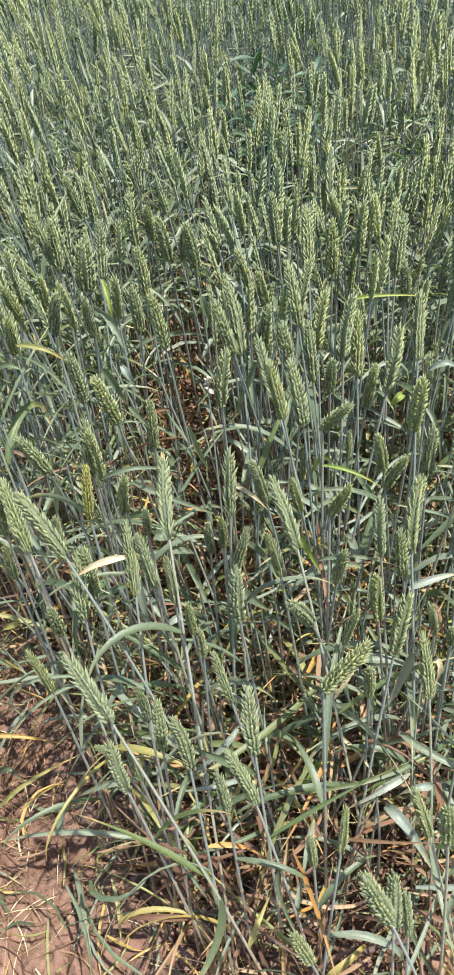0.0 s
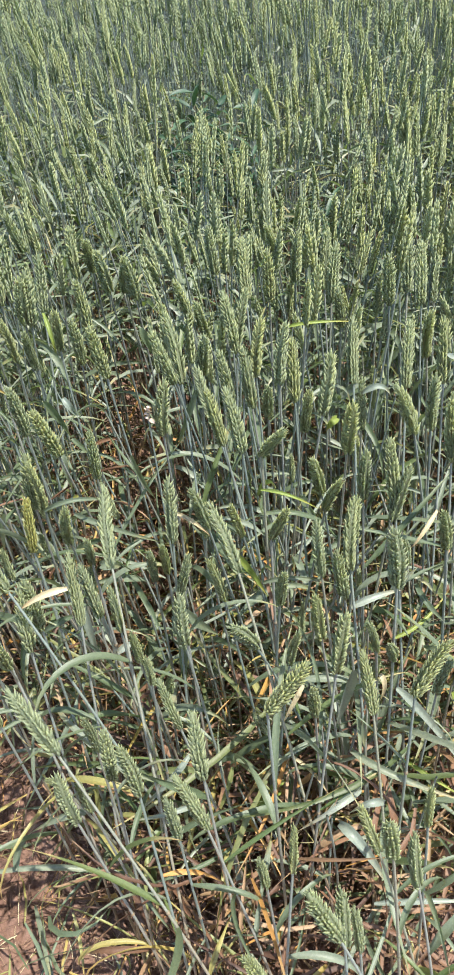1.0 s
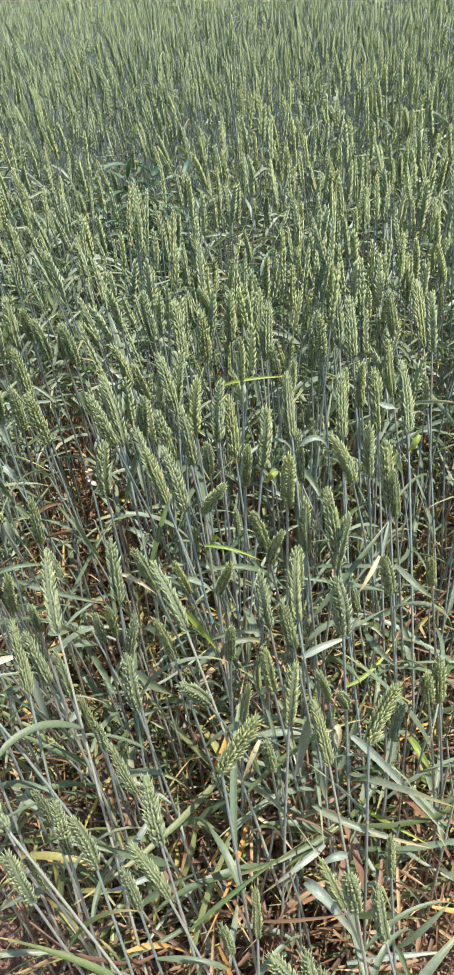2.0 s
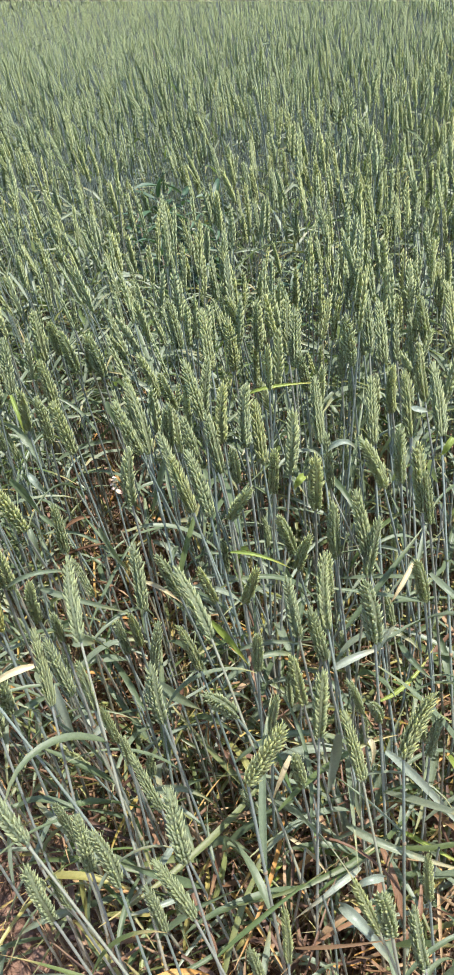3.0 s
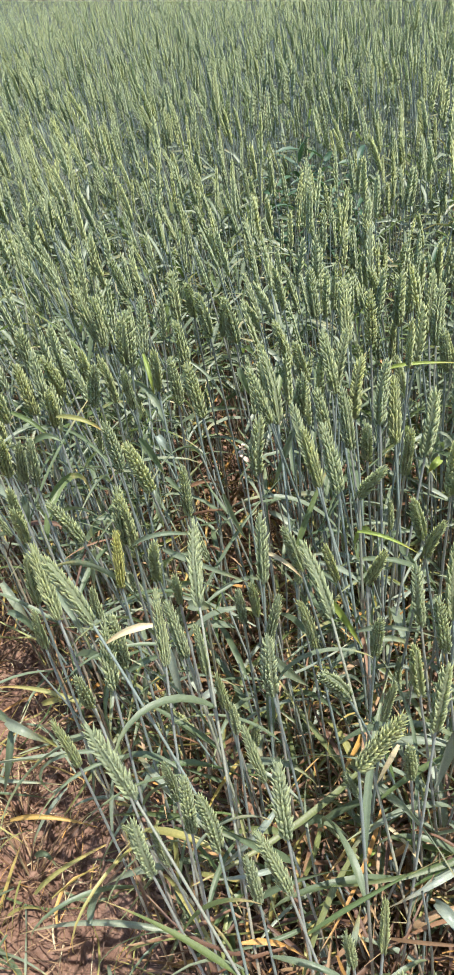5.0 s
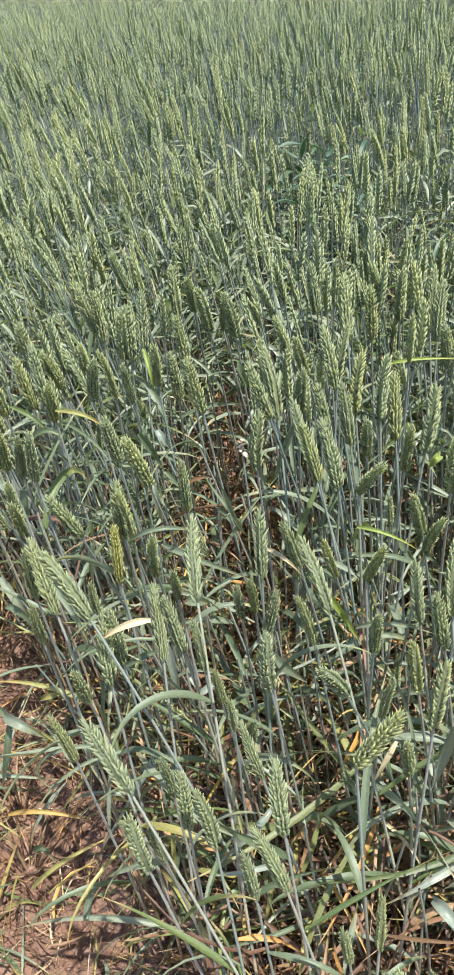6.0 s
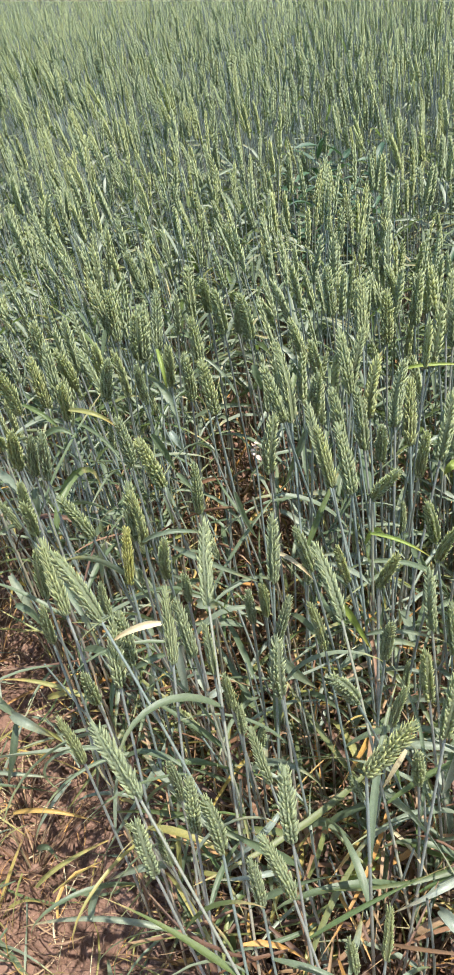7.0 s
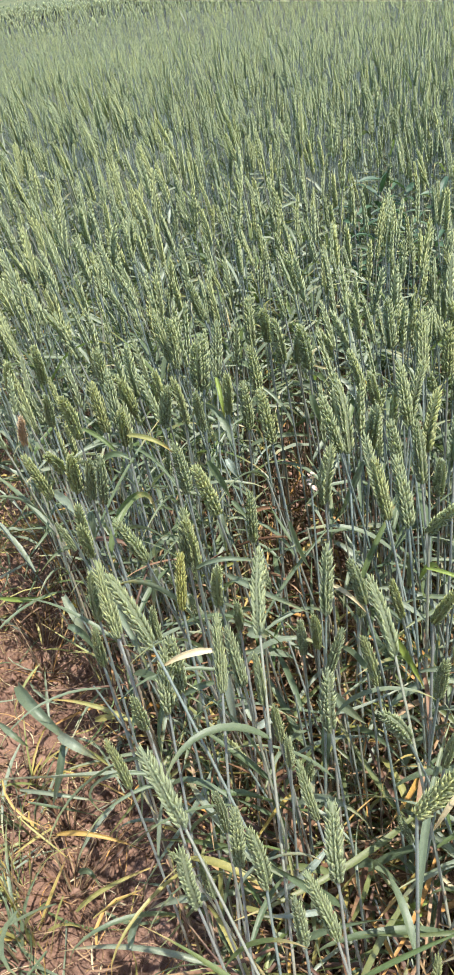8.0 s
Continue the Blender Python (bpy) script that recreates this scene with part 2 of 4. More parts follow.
def ear_shape(level, seed, bend=0.0, coarse=0):
    """One ear about 1 long along z: two rows of plump spikelets that lap over one another on a green spindle, each a fan of beaked florets; thickest below the middle, bent a little."""
    rnd = random.Random(seed)
    count = coarse or {0: 28, 1: 19, 2: 14}[level]
    fan = {0: (-1.0, -0.36, 0.36, 1.0), 1: (-0.5, 0.5), 2: (0.0,)}[level]
    wide0, long0 = {0: (0.050, 0.084), 1: (0.070, 0.115), 2: (0.090, 0.140)}[level]
    if coarse:
        wide0, long0 = 0.10, 0.22
    fv, ff = floret(level)
    verts, faces, tips, n = [], [], [], 0
    if not coarse:
        sides = {0: 6, 1: 4, 2: 3}[level]
        a = np.arange(sides) * 2 * np.pi / sides
        core = np.concatenate([np.stack([np.cos(a) * r, np.sin(a) * r * 1.15, np.full(sides, z)], -1) for z, r in ((-0.01, 0.018), (0.08, 0.040), (0.45, 0.050), (0.80, 0.038), (0.95, 0.012))])
        verts.append(core)
        tips.append(core[:, 2] * 0.35)
        faces.append((4, strips(1, 5, sides, True)))
        n = len(core)
    for i in range(count + 1):
        t = i / count
        side = 0 if i == count else (1 if i % 2 else -1)
        body = 0.66 + 0.42 * math.sin(math.pi * min(1.0, 0.14 + 0.80 * t) ** 0.9) - 0.20 * t * t
        spread = rnd.uniform(0.85, 1.15)
        for k in fan:
            size = body * rnd.uniform(0.80, 1.16)
            lean = side * ((0.35 if level == 0 else 0.42) - 0.12 * abs(k) + rnd.uniform(-0.12, 0.14)) * spread * (1 if level < 2 else 0.8)
            m = Euler((-k * rnd.uniform(0.24, 0.44), lean * (1.15 if abs(k) < 0.4 else 1.0), rnd.uniform(-0.3, 0.3))).to_matrix()
            v = fv * (wide0 * size, wide0 * size * (0.92 if level < 2 else 1.25), long0 * (0.5 + 0.5 * size) * rnd.uniform(0.9, 1.15))
            v = v @ np.array(m).T + (side * (0.044 - 0.012 * abs(k)) * body, k * 0.046 * body, t * 0.875 + rnd.uniform(-0.008, 0.008))
            verts.append(v)
            tips.append((np.clip(fv[:, 2], 0, 1) ** 1.5 * 0.62 + 0.38 * t) * (1.0 if level < 2 else 0.6))
            for f in ff:
                faces.append((f.shape[1], f + n))
            n += len(v)
    v = np.concatenate(verts)
    v[:, :2] *= 0.15 / np.max(np.percentile(np.abs(v[:, :2]), 97, axis=0) * 2)
    v[:, 0] += bend * v[:, 2] ** 2
    v[:, 2] *= 1 - 0.3 * bend * bend
    return v, [np.concatenate([f for k, f in faces if k == w]) for w in (3, 4) if any(k == w for k, _ in faces)], np.concatenate(tips)


def ear_post(seed):
    """A far ear: a knobbly three-sided post."""
    a = np.arange(3) * 2 * np.pi / 3
    v = np.concatenate([np.stack([np.cos(a + i * 0.7) * r, np.sin(a + i * 0.7) * r, np.full(3, z)], -1) for i, (z, r) in enumerate([(0, 0.045), (0.3, 0.082), (0.7, 0.07)])] + [np.array([[0, 0, 1.0]])])
    f = [np.array([(6, 7, 9), (7, 8, 9), (8, 6, 9)]), strips(1, 3, 3, True)]
    return v, f, np.array([0.1] * 3 + [0.25] * 3 + [0.4] * 3 + [0.6])


def add_ears(soup, shape, at, d, spin, size, girth, tone, slot):
    v, faces, tip = shape
    r = turn_to(d, spin)
    scale = np.stack([size * girth, size * girth, size], -1)
    out = np.einsum("nij,nkj->nki", r, v[None] * scale[:, None]) + at[:, None]
    n, k = len(at), len(v)
    fs = [(f[None] + (np.arange(n) * k)[:, None, None]).reshape(-1, f.shape[1]) for f in faces]
    soup.add(out, fs, slot, np.repeat(tone, k), np.tile(tip, n))


def stand(name, label, places, level, rng, leaf_rows, leaf_count, coarse=0):
    """Many wheat plants in one mesh: places are rows of x, y, height."""
    n = len(places)
    soup = Soup()
    h = places[:, 2]
    lean = rng.normal(0, 0.055, (n, 2)) + np.array([WIND_X, WIND_Y])
    base = np.stack([places[:, 0], places[:, 1], np.zeros(n)], -1)
    size = rng.uniform(0.062, 0.088, n) * np.clip(h / 0.75, 0.75, 1.05) * (0.87 if level > 1 else 1.0)
    neck = base + np.stack([lean[:, 0] * h, lean[:, 1] * h, h - size], -1)
    mid = base + np.stack([lean[:, 0] * h * 0.22, lean[:, 1] * h * 0.22, (h - size) * 0.55], -1)
    d = unit(neck - mid) + rng.normal(0, 0.06, (n, 3))
    patch = 0.5 + 0.5 * np.sin(1.9 * places[:, 0] + 0.8 * places[:, 1] + 1.0) * np.sin(1.3 * places[:, 1] - 0.7 * places[:, 0])
    tone = np.clip(0.58 * rng.uniform(0, 1, n) + 0.42 * patch, 0, 0.999)
    rows, sides = {0: (9, 6), 1: (5, 3), 2: (3, 3), 3: (2, 3)}[level]
    v, f, tip = stems(base, mid if level < 3 else (base + neck) / 2, neck, np.full(n, 0.0017), np.full(n, 0.0011), rows, sides)
    soup.add(v, f, 1, np.repeat(tone, rows * sides), tip)
    shapes = [ear_shape(level, 40 + i, rng.uniform(-0.12, 0.12), coarse) for i in range(5)] if level < 3 else [ear_post(0)]
    pick = rng.integers(0, len(shapes), n)
    for i, shape in enumerate(shapes):
        k = pick == i
        if k.any():
            add_ears(soup, shape, neck[k], d[k], rng.uniform(0, 6.28, k.sum()), size[k], rng.uniform(0.80, 1.00, k.sum()) * (0.94 if level == 1 else 1.08), tone[k], 0)
    for j in range(leaf_count):
        s = np.clip(rng.normal((0.74, 0.52, 0.62, 0.22)[j % 4] if level else (0.72, 0.50, 0.30, 0.16)[j % 4], 0.07, n), 0.05, 0.9)[:, None]
        at = (1 - s) ** 2 * base + 2 * s * (1 - s) * mid + s ** 2 * neck
        dry = s[:, 0] < rng.normal(0.33, 0.08, n)
        mid_dry = dry & (rng.uniform(0, 1, n) < 0.35)
        args = (rng.uniform(0, 6.28, n), rng.uniform(0.5, 1.25, n), rng.uniform(0.10, 0.20, n), rng.uniform(0.0042, 0.009, n) * (1.8 if level == 3 else 1.1 if level else 1.0),
                rng.uniform(0.6, 2.6, n), rng.normal(0, 0.5, n), rng.normal(0, 1.6, n))
        for slot, k in ((2, ~dry), (3, mid_dry), (4, dry & ~mid_dry)):
            if k.any():
                v, f, tip, across = leaves(at[k], *[a[k] for a in args], leaf_rows, 3 if level < 2 else 2)
                soup.add(v, f, slot, 0.0, tip, across)
    ob = new(name, soup.mesh(name, (EAR, STEM, LEAF, YELLOW, DRY)))
    return tagged(ob, label, "wheat", kind="stuff")


WIND_X, WIND_Y = -0.018, -0.09   # the mean lean of the crop


def track_edge(y):
    """The right edge of the bare strip that runs through the crop, ahead and to the left."""
    return -0.25 - 0.63 * (y - 0.5)


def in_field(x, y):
    strip = (x < track_edge(y)) & (x > track_edge(y) - 0.42) & (y < 1.62)
    return (y > 0.36 + 0.15 * np.abs(x - 0.1)) & ~strip


def inside(x, y):
    """Well within the crop, clear of the bare soil."""
    return in_field(x - 0.09, y) & in_field(x + 0.07, y) & in_field(x, y - 0.05)


def wedge(x, y):
    ragged = 0.22 * np.abs(np.sin(5.3 * y + 2.0 * np.sin(41 * x)) * np.cos(23 * y + 9 * x))
    return (x > -0.60 * y - 0.35 - ragged) & (x < 0.38 * y + 0.40 + ragged)


def crop_height(x, y):
    edge = np.clip((y - 0.9) / 1.2, 0, 1)
    return 0.76 + 0.09 * edge + 0.025 * np.sin(1.7 * x + 0.6) * np.cos(1.3 * y) + 0.022 * np.sin(9.1 * x + 2.3 * y) * np.sin(7.3 * y - 3.1 * x) - 0.14 * np.exp(-(((x - 0.02) / 0.15) ** 2) - ((y - 1.76) / 0.2) ** 2) - 0.10 * np.exp(-(((x - 0.2) / 0.07) ** 2) - ((y - 1.42) / 0.12) ** 2)


def hollow(x, y):
    """A gap in the stand where few stalks carry ears."""
    return ((((x - 0.02) / 0.15) ** 2 + ((y - 1.76) / 0.21) ** 2 < 1) | (((x - 0.2) / 0.08) ** 2 + ((y - 1.40) / 0.12) ** 2 < 1)) & (np.sin(61 * x + 37 * y) < 0.7)


def thin(x, y):
    """A thin place in the stand where the withered lower leaves and the soil show."""
    return ((x + 0.155) / 0.085) ** 2 + ((y - 1.08) / 0.30) ** 2 < 1


def scatter(rng, x0, x1, y0, y1, density, keep, height, spread):
    """Jittered places at about density plants a square metre."""
    step = 1 / math.sqrt(density)
    gx, gy = np.meshgrid(np.arange(x0, x1, step), np.arange(y0, y1, step))
    p = np.stack([gx.ravel(), gy.ravel()], -1) + rng.uniform(-0.5, 0.5, (gx.size, 2)) * step
    p = p[keep(p[:, 0], p[:, 1])]
    return np.concatenate([p, (height(p[:, 0], p[:, 1]) + rng.normal(0, spread, len(p)))[:, None]], -1)


def part(name, mesh, parent, matrix=None, label=""):
    ob = new(name, mesh)
    ob.parent = parent
    if matrix is not None:
        ob.matrix_basis = matrix
    return tagged(ob, label)


def ear_mesh(seed, bend, mat, level=0):
    soup = Soup()
    v, f, tip = ear_shape(level, seed, bend)
    soup.add(v, f, 0, 0.0, tip)
    return soup.mesh("ear", (mat,))


EARS = [ear_mesh(60 + i, (i - 4.5) * 0.035, EAR) for i in range(10)]
YELLOW_EAR, TAN_EAR = ear_mesh(80, 0.05, EAR_YELLOW), ear_mesh(81, -0.06, EAR_TAN)
STRAW = leaf_material("straw_leaf", [(0.0, (0.38, 0.32, 0.20)), (1.0, (0.46, 0.39, 0.25))], [(0.0, (0.42, 0.30, 0.17)), (1.0, (0.50, 0.38, 0.22))], 0.55, 0.25)
BRIGHT = leaf_material("bright_leaf", [(0.0, (0.155, 0.215, 0.050)), (1.0, (0.215, 0.250, 0.058))], [(0.0, (0.24, 0.25, 0.06)), (1.0, (0.34, 0.27, 0.08))], 0.45, 0.35)
GLAUCOUS = leaf_material("glaucous_leaf", [(0.0, (0.097, 0.131, 0.081)), (0.6, (0.142, 0.171, 0.117)), (1.0, (0.200, 0.227, 0.162))], [(0.0, (0.171, 0.203, 0.149)), (0.6, (0.243, 0.243, 0.135)), (1.0, (0.396, 0.306, 0.171))], 0.45, 0.40)
PALE = leaf_material("pale_leaf", [(0.0, (0.171, 0.203, 0.167)), (0.6, (0.211, 0.243, 0.203)), (1.0, (0.261, 0.288, 0.243))], [(0.0, (0.216, 0.243, 0.189)), (0.6, (0.297, 0.288, 0.180)), (1.0, (0.396, 0.315, 0.189))], 0.38, 0.30)
LEAF_KINDS = {"pale": (PALE, "pale silvery green leaf"), "glaucous": (GLAUCOUS, "pale blue-green leaf"), "bright": (BRIGHT, "bright yellow-green leaf"), "straw": (STRAW, "pale straw-coloured leaf"), "green": (LEAF, ""), "yellowing": (YELLOW, "yellowing leaf"), "dry": (DRY, "dry tan leaf")}


def leaf_part(plant, rng, at, kind, length, width, rising):
    one = lambda v: np.array([v])  # noqa: E731
    soup = Soup()
    v, f, tip, across = leaves(at[None], one(rng.uniform(0, 6.28)), one(rising), one(length), one(width), one(rng.uniform(0.2, 3.0)), one(rng.normal(0, 0.5)), one(rng.normal(0, 1.5)), 11, 5)
    soup.add(v, f, 0, 0.0, tip, across)
    mat, label = LEAF_KINDS[kind]
    part("leaf", soup.mesh("leaf", (mat,)), plant, None, label)


def node_mesh():
    """The swollen joint of a stem."""
    a = np.arange(7) * 2 * np.pi / 7
    v = np.concatenate([np.stack([np.cos(a) * r, np.sin(a) * r, np.full(7, z)], -1) for z, r in ((-0.0028, 0.0016), (-0.0010, 0.0023), (0.0012, 0.0022), (0.0028, 0.0015))])
    soup = Soup()
    soup.add(v, [strips(1, 4, 7, True)], 0, 0.5, 0.25)
    return soup.mesh("node", (STEM,))


NODE = node_mesh()


def wheat_plant(rng, tip, neck, label, group, straight=0.7, leaf_count=4, ear=None, eared=True, broad=None):
    """One plant: a bent stem, an ear from neck to tip, and leaves along the stem. Its Empty stands at the foot."""
    tip, neck = np.array(tip), np.array(neck)
    d = unit(tip - neck)
    slope = np.clip(d[:2] / max(d[2], 0.3), -0.45, 0.45)
    nods = slope[0] > 0.15   # an ear that hangs over sits on an upright stem
    if nods:
        straight, slope = 0.12, slope * np.array([-0.4, 1.0])
    foot = np.array([*(neck[:2] - straight * slope * neck[2]), 0.0])
    top = neck - foot
    plant = new("wheat_plant" if eared else "wheat_shoot")
    plant.location = foot
    tagged(plant, label, "wheat", group)
    mid = np.array([top[0] * 0.9, top[1] * 0.9, top[2] * 0.9]) if nods else 0.55 * (top - d * 0.45 * neck[2]) + 0.45 * top * 0.5
    base = np.zeros((1, 3)) - [0, 0, 0.01]
    soup = Soup()
    v, f, up = stems(base, mid[None], top[None], np.array([0.0020]), np.array([0.0012]), 12, 7)
    soup.add(v, f, 0, 0.0, up)
    stem = part("stem", soup.mesh("stem", (STEM,)), plant)
    for s in (0.34, 0.60) if eared else (0.45,):
        along = unit((1 - 2 * s) * mid + s * top)
        r = Matrix([list(row) for row in turn_to(along[None], np.array([0.0]))[0]]).to_4x4()
        part("node", NODE, stem, Matrix.Translation(2 * s * (1 - s) * mid + s * s * top) @ r)
    size = float(np.linalg.norm(tip - neck))
    r = Matrix([list(row) for row in turn_to(d[None], np.array([rng.uniform(0, 6.28)]))[0]]).to_4x4()
    girth = broad / 0.15 * rng.uniform(0.95, 1.08) if broad else size * rng.uniform(0.75, 0.95)
    if eared:
        part("ear", ear or EARS[int(rng.integers(0, len(EARS)))], plant, Matrix.Translation(top) @ r @ Matrix.Diagonal((girth, girth, size, 1)))
    for j in range(leaf_count):
        s = float(np.clip(rng.normal((0.72, 0.50, 0.30, 0.16)[j % 4], 0.06), 0.06, 0.85))
        at = 2 * s * (1 - s) * mid + s * s * top
        kind = "green" if s > rng.normal(0.46, 0.09) else ("yellowing" if rng.uniform() < 0.35 else "dry")
        leaf_part(plant, rng, at, kind, rng.uniform(0.09, 0.19), (0.0042 if kind == "green" else 0.003) + 0.007 * rng.uniform() ** 1.6, rng.uniform(0.4, 1.3))
    return plant


# plants whose ears stand out: the ear's tip, its neck on the stem, and its width in millimetres
PLANTS_A = [
    (-0.021, 0.209, 0.557, -0.006, 0.213, 0.476, 9.6),
    (0.028, 0.223, 0.631, 0.053, 0.218, 0.553, 12.2),
    (0.070, 0.241, 0.552, 0.076, 0.235, 0.471, 7.7),
    (0.057, 0.244, 0.581, 0.061, 0.229, 0.501, 10.5),
    (0.092, 0.265, 0.660, 0.102, 0.265, 0.579, 12.2),
    (-0.003, 0.280, 0.560, 0.001, 0.289, 0.479, 7.5),
    (0.118, 0.287, 0.568, 0.133, 0.277, 0.488, 9.5),
    (0.030, 0.299, 0.577, 0.025, 0.293, 0.495, 7.5),
    (0.081, 0.308, 0.584, 0.102, 0.301, 0.505, 8.6),
    (0.141, 0.316, 0.591, 0.149, 0.319, 0.510, 8.2),
    (-0.075, 0.321, 0.592, -0.074, 0.324, 0.510, 9.0),
    (-0.165, 0.321, 0.639, -0.157, 0.323, 0.557, 11.0),
    (-0.063, 0.332, 0.604, -0.048, 0.326, 0.523, 10.0),
]
PLANTS_B = [
    (-0.152, 0.333, 0.605, -0.152, 0.348, 0.524, 7.5),
    (-0.050, 0.349, 0.660, -0.046, 0.344, 0.578, 11.4),
    (-0.106, 0.351, 0.645, -0.103, 0.340, 0.564, 10.8),
    (-0.184, 0.353, 0.719, -0.159, 0.339, 0.642, 12.2),
    (0.050, 0.359, 0.714, 0.013, 0.362, 0.642, 12.2),
    (-0.126, 0.364, 0.631, -0.130, 0.364, 0.549, 10.2),
    (-0.141, 0.380, 0.641, -0.144, 0.387, 0.559, 7.5),
    (0.053, 0.383, 0.641, 0.059, 0.406, 0.563, 9.1),
    (-0.078, 0.393, 0.650, -0.067, 0.400, 0.569, 7.5),
    (-0.231, 0.399, 0.658, -0.233, 0.410, 0.577, 7.5),
    (0.192, 0.403, 0.682, 0.210, 0.425, 0.605, 10.8),
    (0.100, 0.404, 0.659, 0.110, 0.394, 0.578, 10.0),
    (0.169, 0.405, 0.681, 0.145, 0.391, 0.603, 10.8),
]
PLANTS_C = [
    (0.083, 0.409, 0.710, 0.077, 0.406, 0.628, 11.4),
    (0.126, 0.412, 0.665, 0.137, 0.442, 0.590, 9.0),
    (0.208, 0.417, 0.670, 0.224, 0.433, 0.591, 10.2),
    (0.043, 0.421, 0.672, 0.039, 0.442, 0.593, 7.5),
    (-0.012, 0.422, 0.696, 0.009, 0.446, 0.620, 11.1),
    (0.112, 0.424, 0.674, 0.122, 0.448, 0.596, 7.5),
    (-0.217, 0.424, 0.677, -0.226, 0.456, 0.602, 9.8),
    (-0.099, 0.429, 0.679, -0.100, 0.452, 0.601, 7.5),
    (0.060, 0.443, 0.690, 0.071, 0.457, 0.610, 9.4),
    (-0.063, 0.448, 0.693, -0.057, 0.458, 0.612, 10.6),
    (0.132, 0.452, 0.762, 0.136, 0.453, 0.680, 12.2),
    (-0.223, 0.456, 0.796, -0.199, 0.451, 0.717, 12.2),
]
PLANTS_D = [
    (-0.196, 0.456, 0.712, -0.199, 0.454, 0.630, 10.8),
    (-0.115, 0.462, 0.704, -0.117, 0.473, 0.623, 7.8),
    (-0.187, 0.464, 0.718, -0.190, 0.473, 0.637, 10.8),
    (0.038, 0.467, 0.707, 0.035, 0.487, 0.628, 9.6),
    (-0.258, 0.468, 0.715, -0.271, 0.496, 0.639, 8.0),
    (0.084, 0.473, 0.716, 0.096, 0.484, 0.635, 10.4),
    (-0.045, 0.474, 0.716, -0.060, 0.497, 0.639, 7.8),
    (-0.142, 0.478, 0.719, -0.134, 0.480, 0.638, 8.9),
    (-0.026, 0.478, 0.718, -0.017, 0.489, 0.637, 8.3),
    (-0.078, 0.480, 0.720, -0.083, 0.515, 0.646, 7.5),
    (-0.147, 0.484, 0.725, -0.151, 0.468, 0.644, 8.9),
    (-0.066, 0.489, 0.728, -0.070, 0.517, 0.651, 7.5),
    (-0.132, 0.492, 0.731, -0.143, 0.530, 0.659, 7.5),
]
PLANTS_E = [
    (0.221, 0.492, 0.731, 0.240, 0.518, 0.656, 7.5),
    (0.066, 0.495, 0.734, 0.076, 0.498, 0.653, 10.6),
    (0.184, 0.496, 0.735, 0.198, 0.516, 0.656, 9.4),
    (-0.019, 0.500, 0.763, -0.002, 0.480, 0.686, 11.5),
    (0.048, 0.504, 0.738, 0.032, 0.539, 0.666, 8.7),
    (-0.257, 0.504, 0.764, -0.245, 0.489, 0.685, 11.0),
    (0.094, 0.506, 0.746, 0.102, 0.492, 0.665, 10.5),
    (0.106, 0.508, 0.744, 0.111, 0.530, 0.665, 9.6),
    (-0.006, 0.510, 0.743, 0.005, 0.542, 0.669, 7.9),
    (-0.271, 0.511, 0.749, -0.278, 0.526, 0.669, 9.2),
    (-0.160, 0.513, 0.749, -0.163, 0.546, 0.674, 10.1),
    (-0.185, 0.523, 0.757, -0.197, 0.536, 0.677, 8.6),
    (-0.039, 0.524, 0.755, -0.028, 0.548, 0.678, 8.9),
]
PLANTS_F = [
    (0.091, 0.525, 0.757, 0.087, 0.556, 0.682, 8.7),
    (-0.121, 0.527, 0.766, -0.116, 0.492, 0.692, 11.0),
    (0.154, 0.527, 0.758, 0.149, 0.539, 0.677, 10.5),
    (-0.057, 0.533, 0.763, -0.062, 0.531, 0.681, 10.1),
    (-0.238, 0.536, 0.782, -0.235, 0.568, 0.707, 11.2),
    (0.072, 0.539, 0.768, 0.085, 0.569, 0.693, 8.8),
    (0.116, 0.539, 0.768, 0.124, 0.558, 0.689, 9.5),
    (0.140, 0.543, 0.783, 0.150, 0.539, 0.702, 11.6),
    (-0.281, 0.545, 0.771, -0.297, 0.582, 0.700, 9.4),
    (0.108, 0.552, 0.813, 0.110, 0.578, 0.735, 12.2),
    (-0.181, 0.558, 0.771, -0.188, 0.577, 0.691, 9.4),
    (-0.192, 0.560, 0.771, -0.198, 0.582, 0.692, 10.5),
    (0.208, 0.567, 0.769, 0.222, 0.585, 0.691, 8.7),
]
PLANTS_G = [
    (0.049, 0.567, 0.779, 0.030, 0.611, 0.712, 11.1),
    (-0.299, 0.569, 0.775, -0.305, 0.602, 0.700, 10.9),
    (-0.173, 0.573, 0.814, -0.168, 0.603, 0.738, 12.2),
    (0.205, 0.583, 0.794, 0.213, 0.581, 0.712, 12.0),
    (0.004, 0.593, 0.808, 0.011, 0.599, 0.727, 12.2),
    (-0.133, 0.595, 0.771, -0.139, 0.618, 0.693, 8.6),
    (0.170, 0.620, 0.781, 0.190, 0.638, 0.704, 11.5),
    (0.082, 0.637, 0.773, 0.079, 0.664, 0.696, 9.9),
    (0.134, 0.642, 0.772, 0.140, 0.663, 0.693, 9.4),
    (0.039, 0.643, 0.773, 0.043, 0.686, 0.703, 10.0),
    (-0.326, 0.644, 0.790, -0.339, 0.675, 0.715, 11.8),
    (-0.020, 0.645, 0.777, -0.007, 0.652, 0.696, 11.2),
]
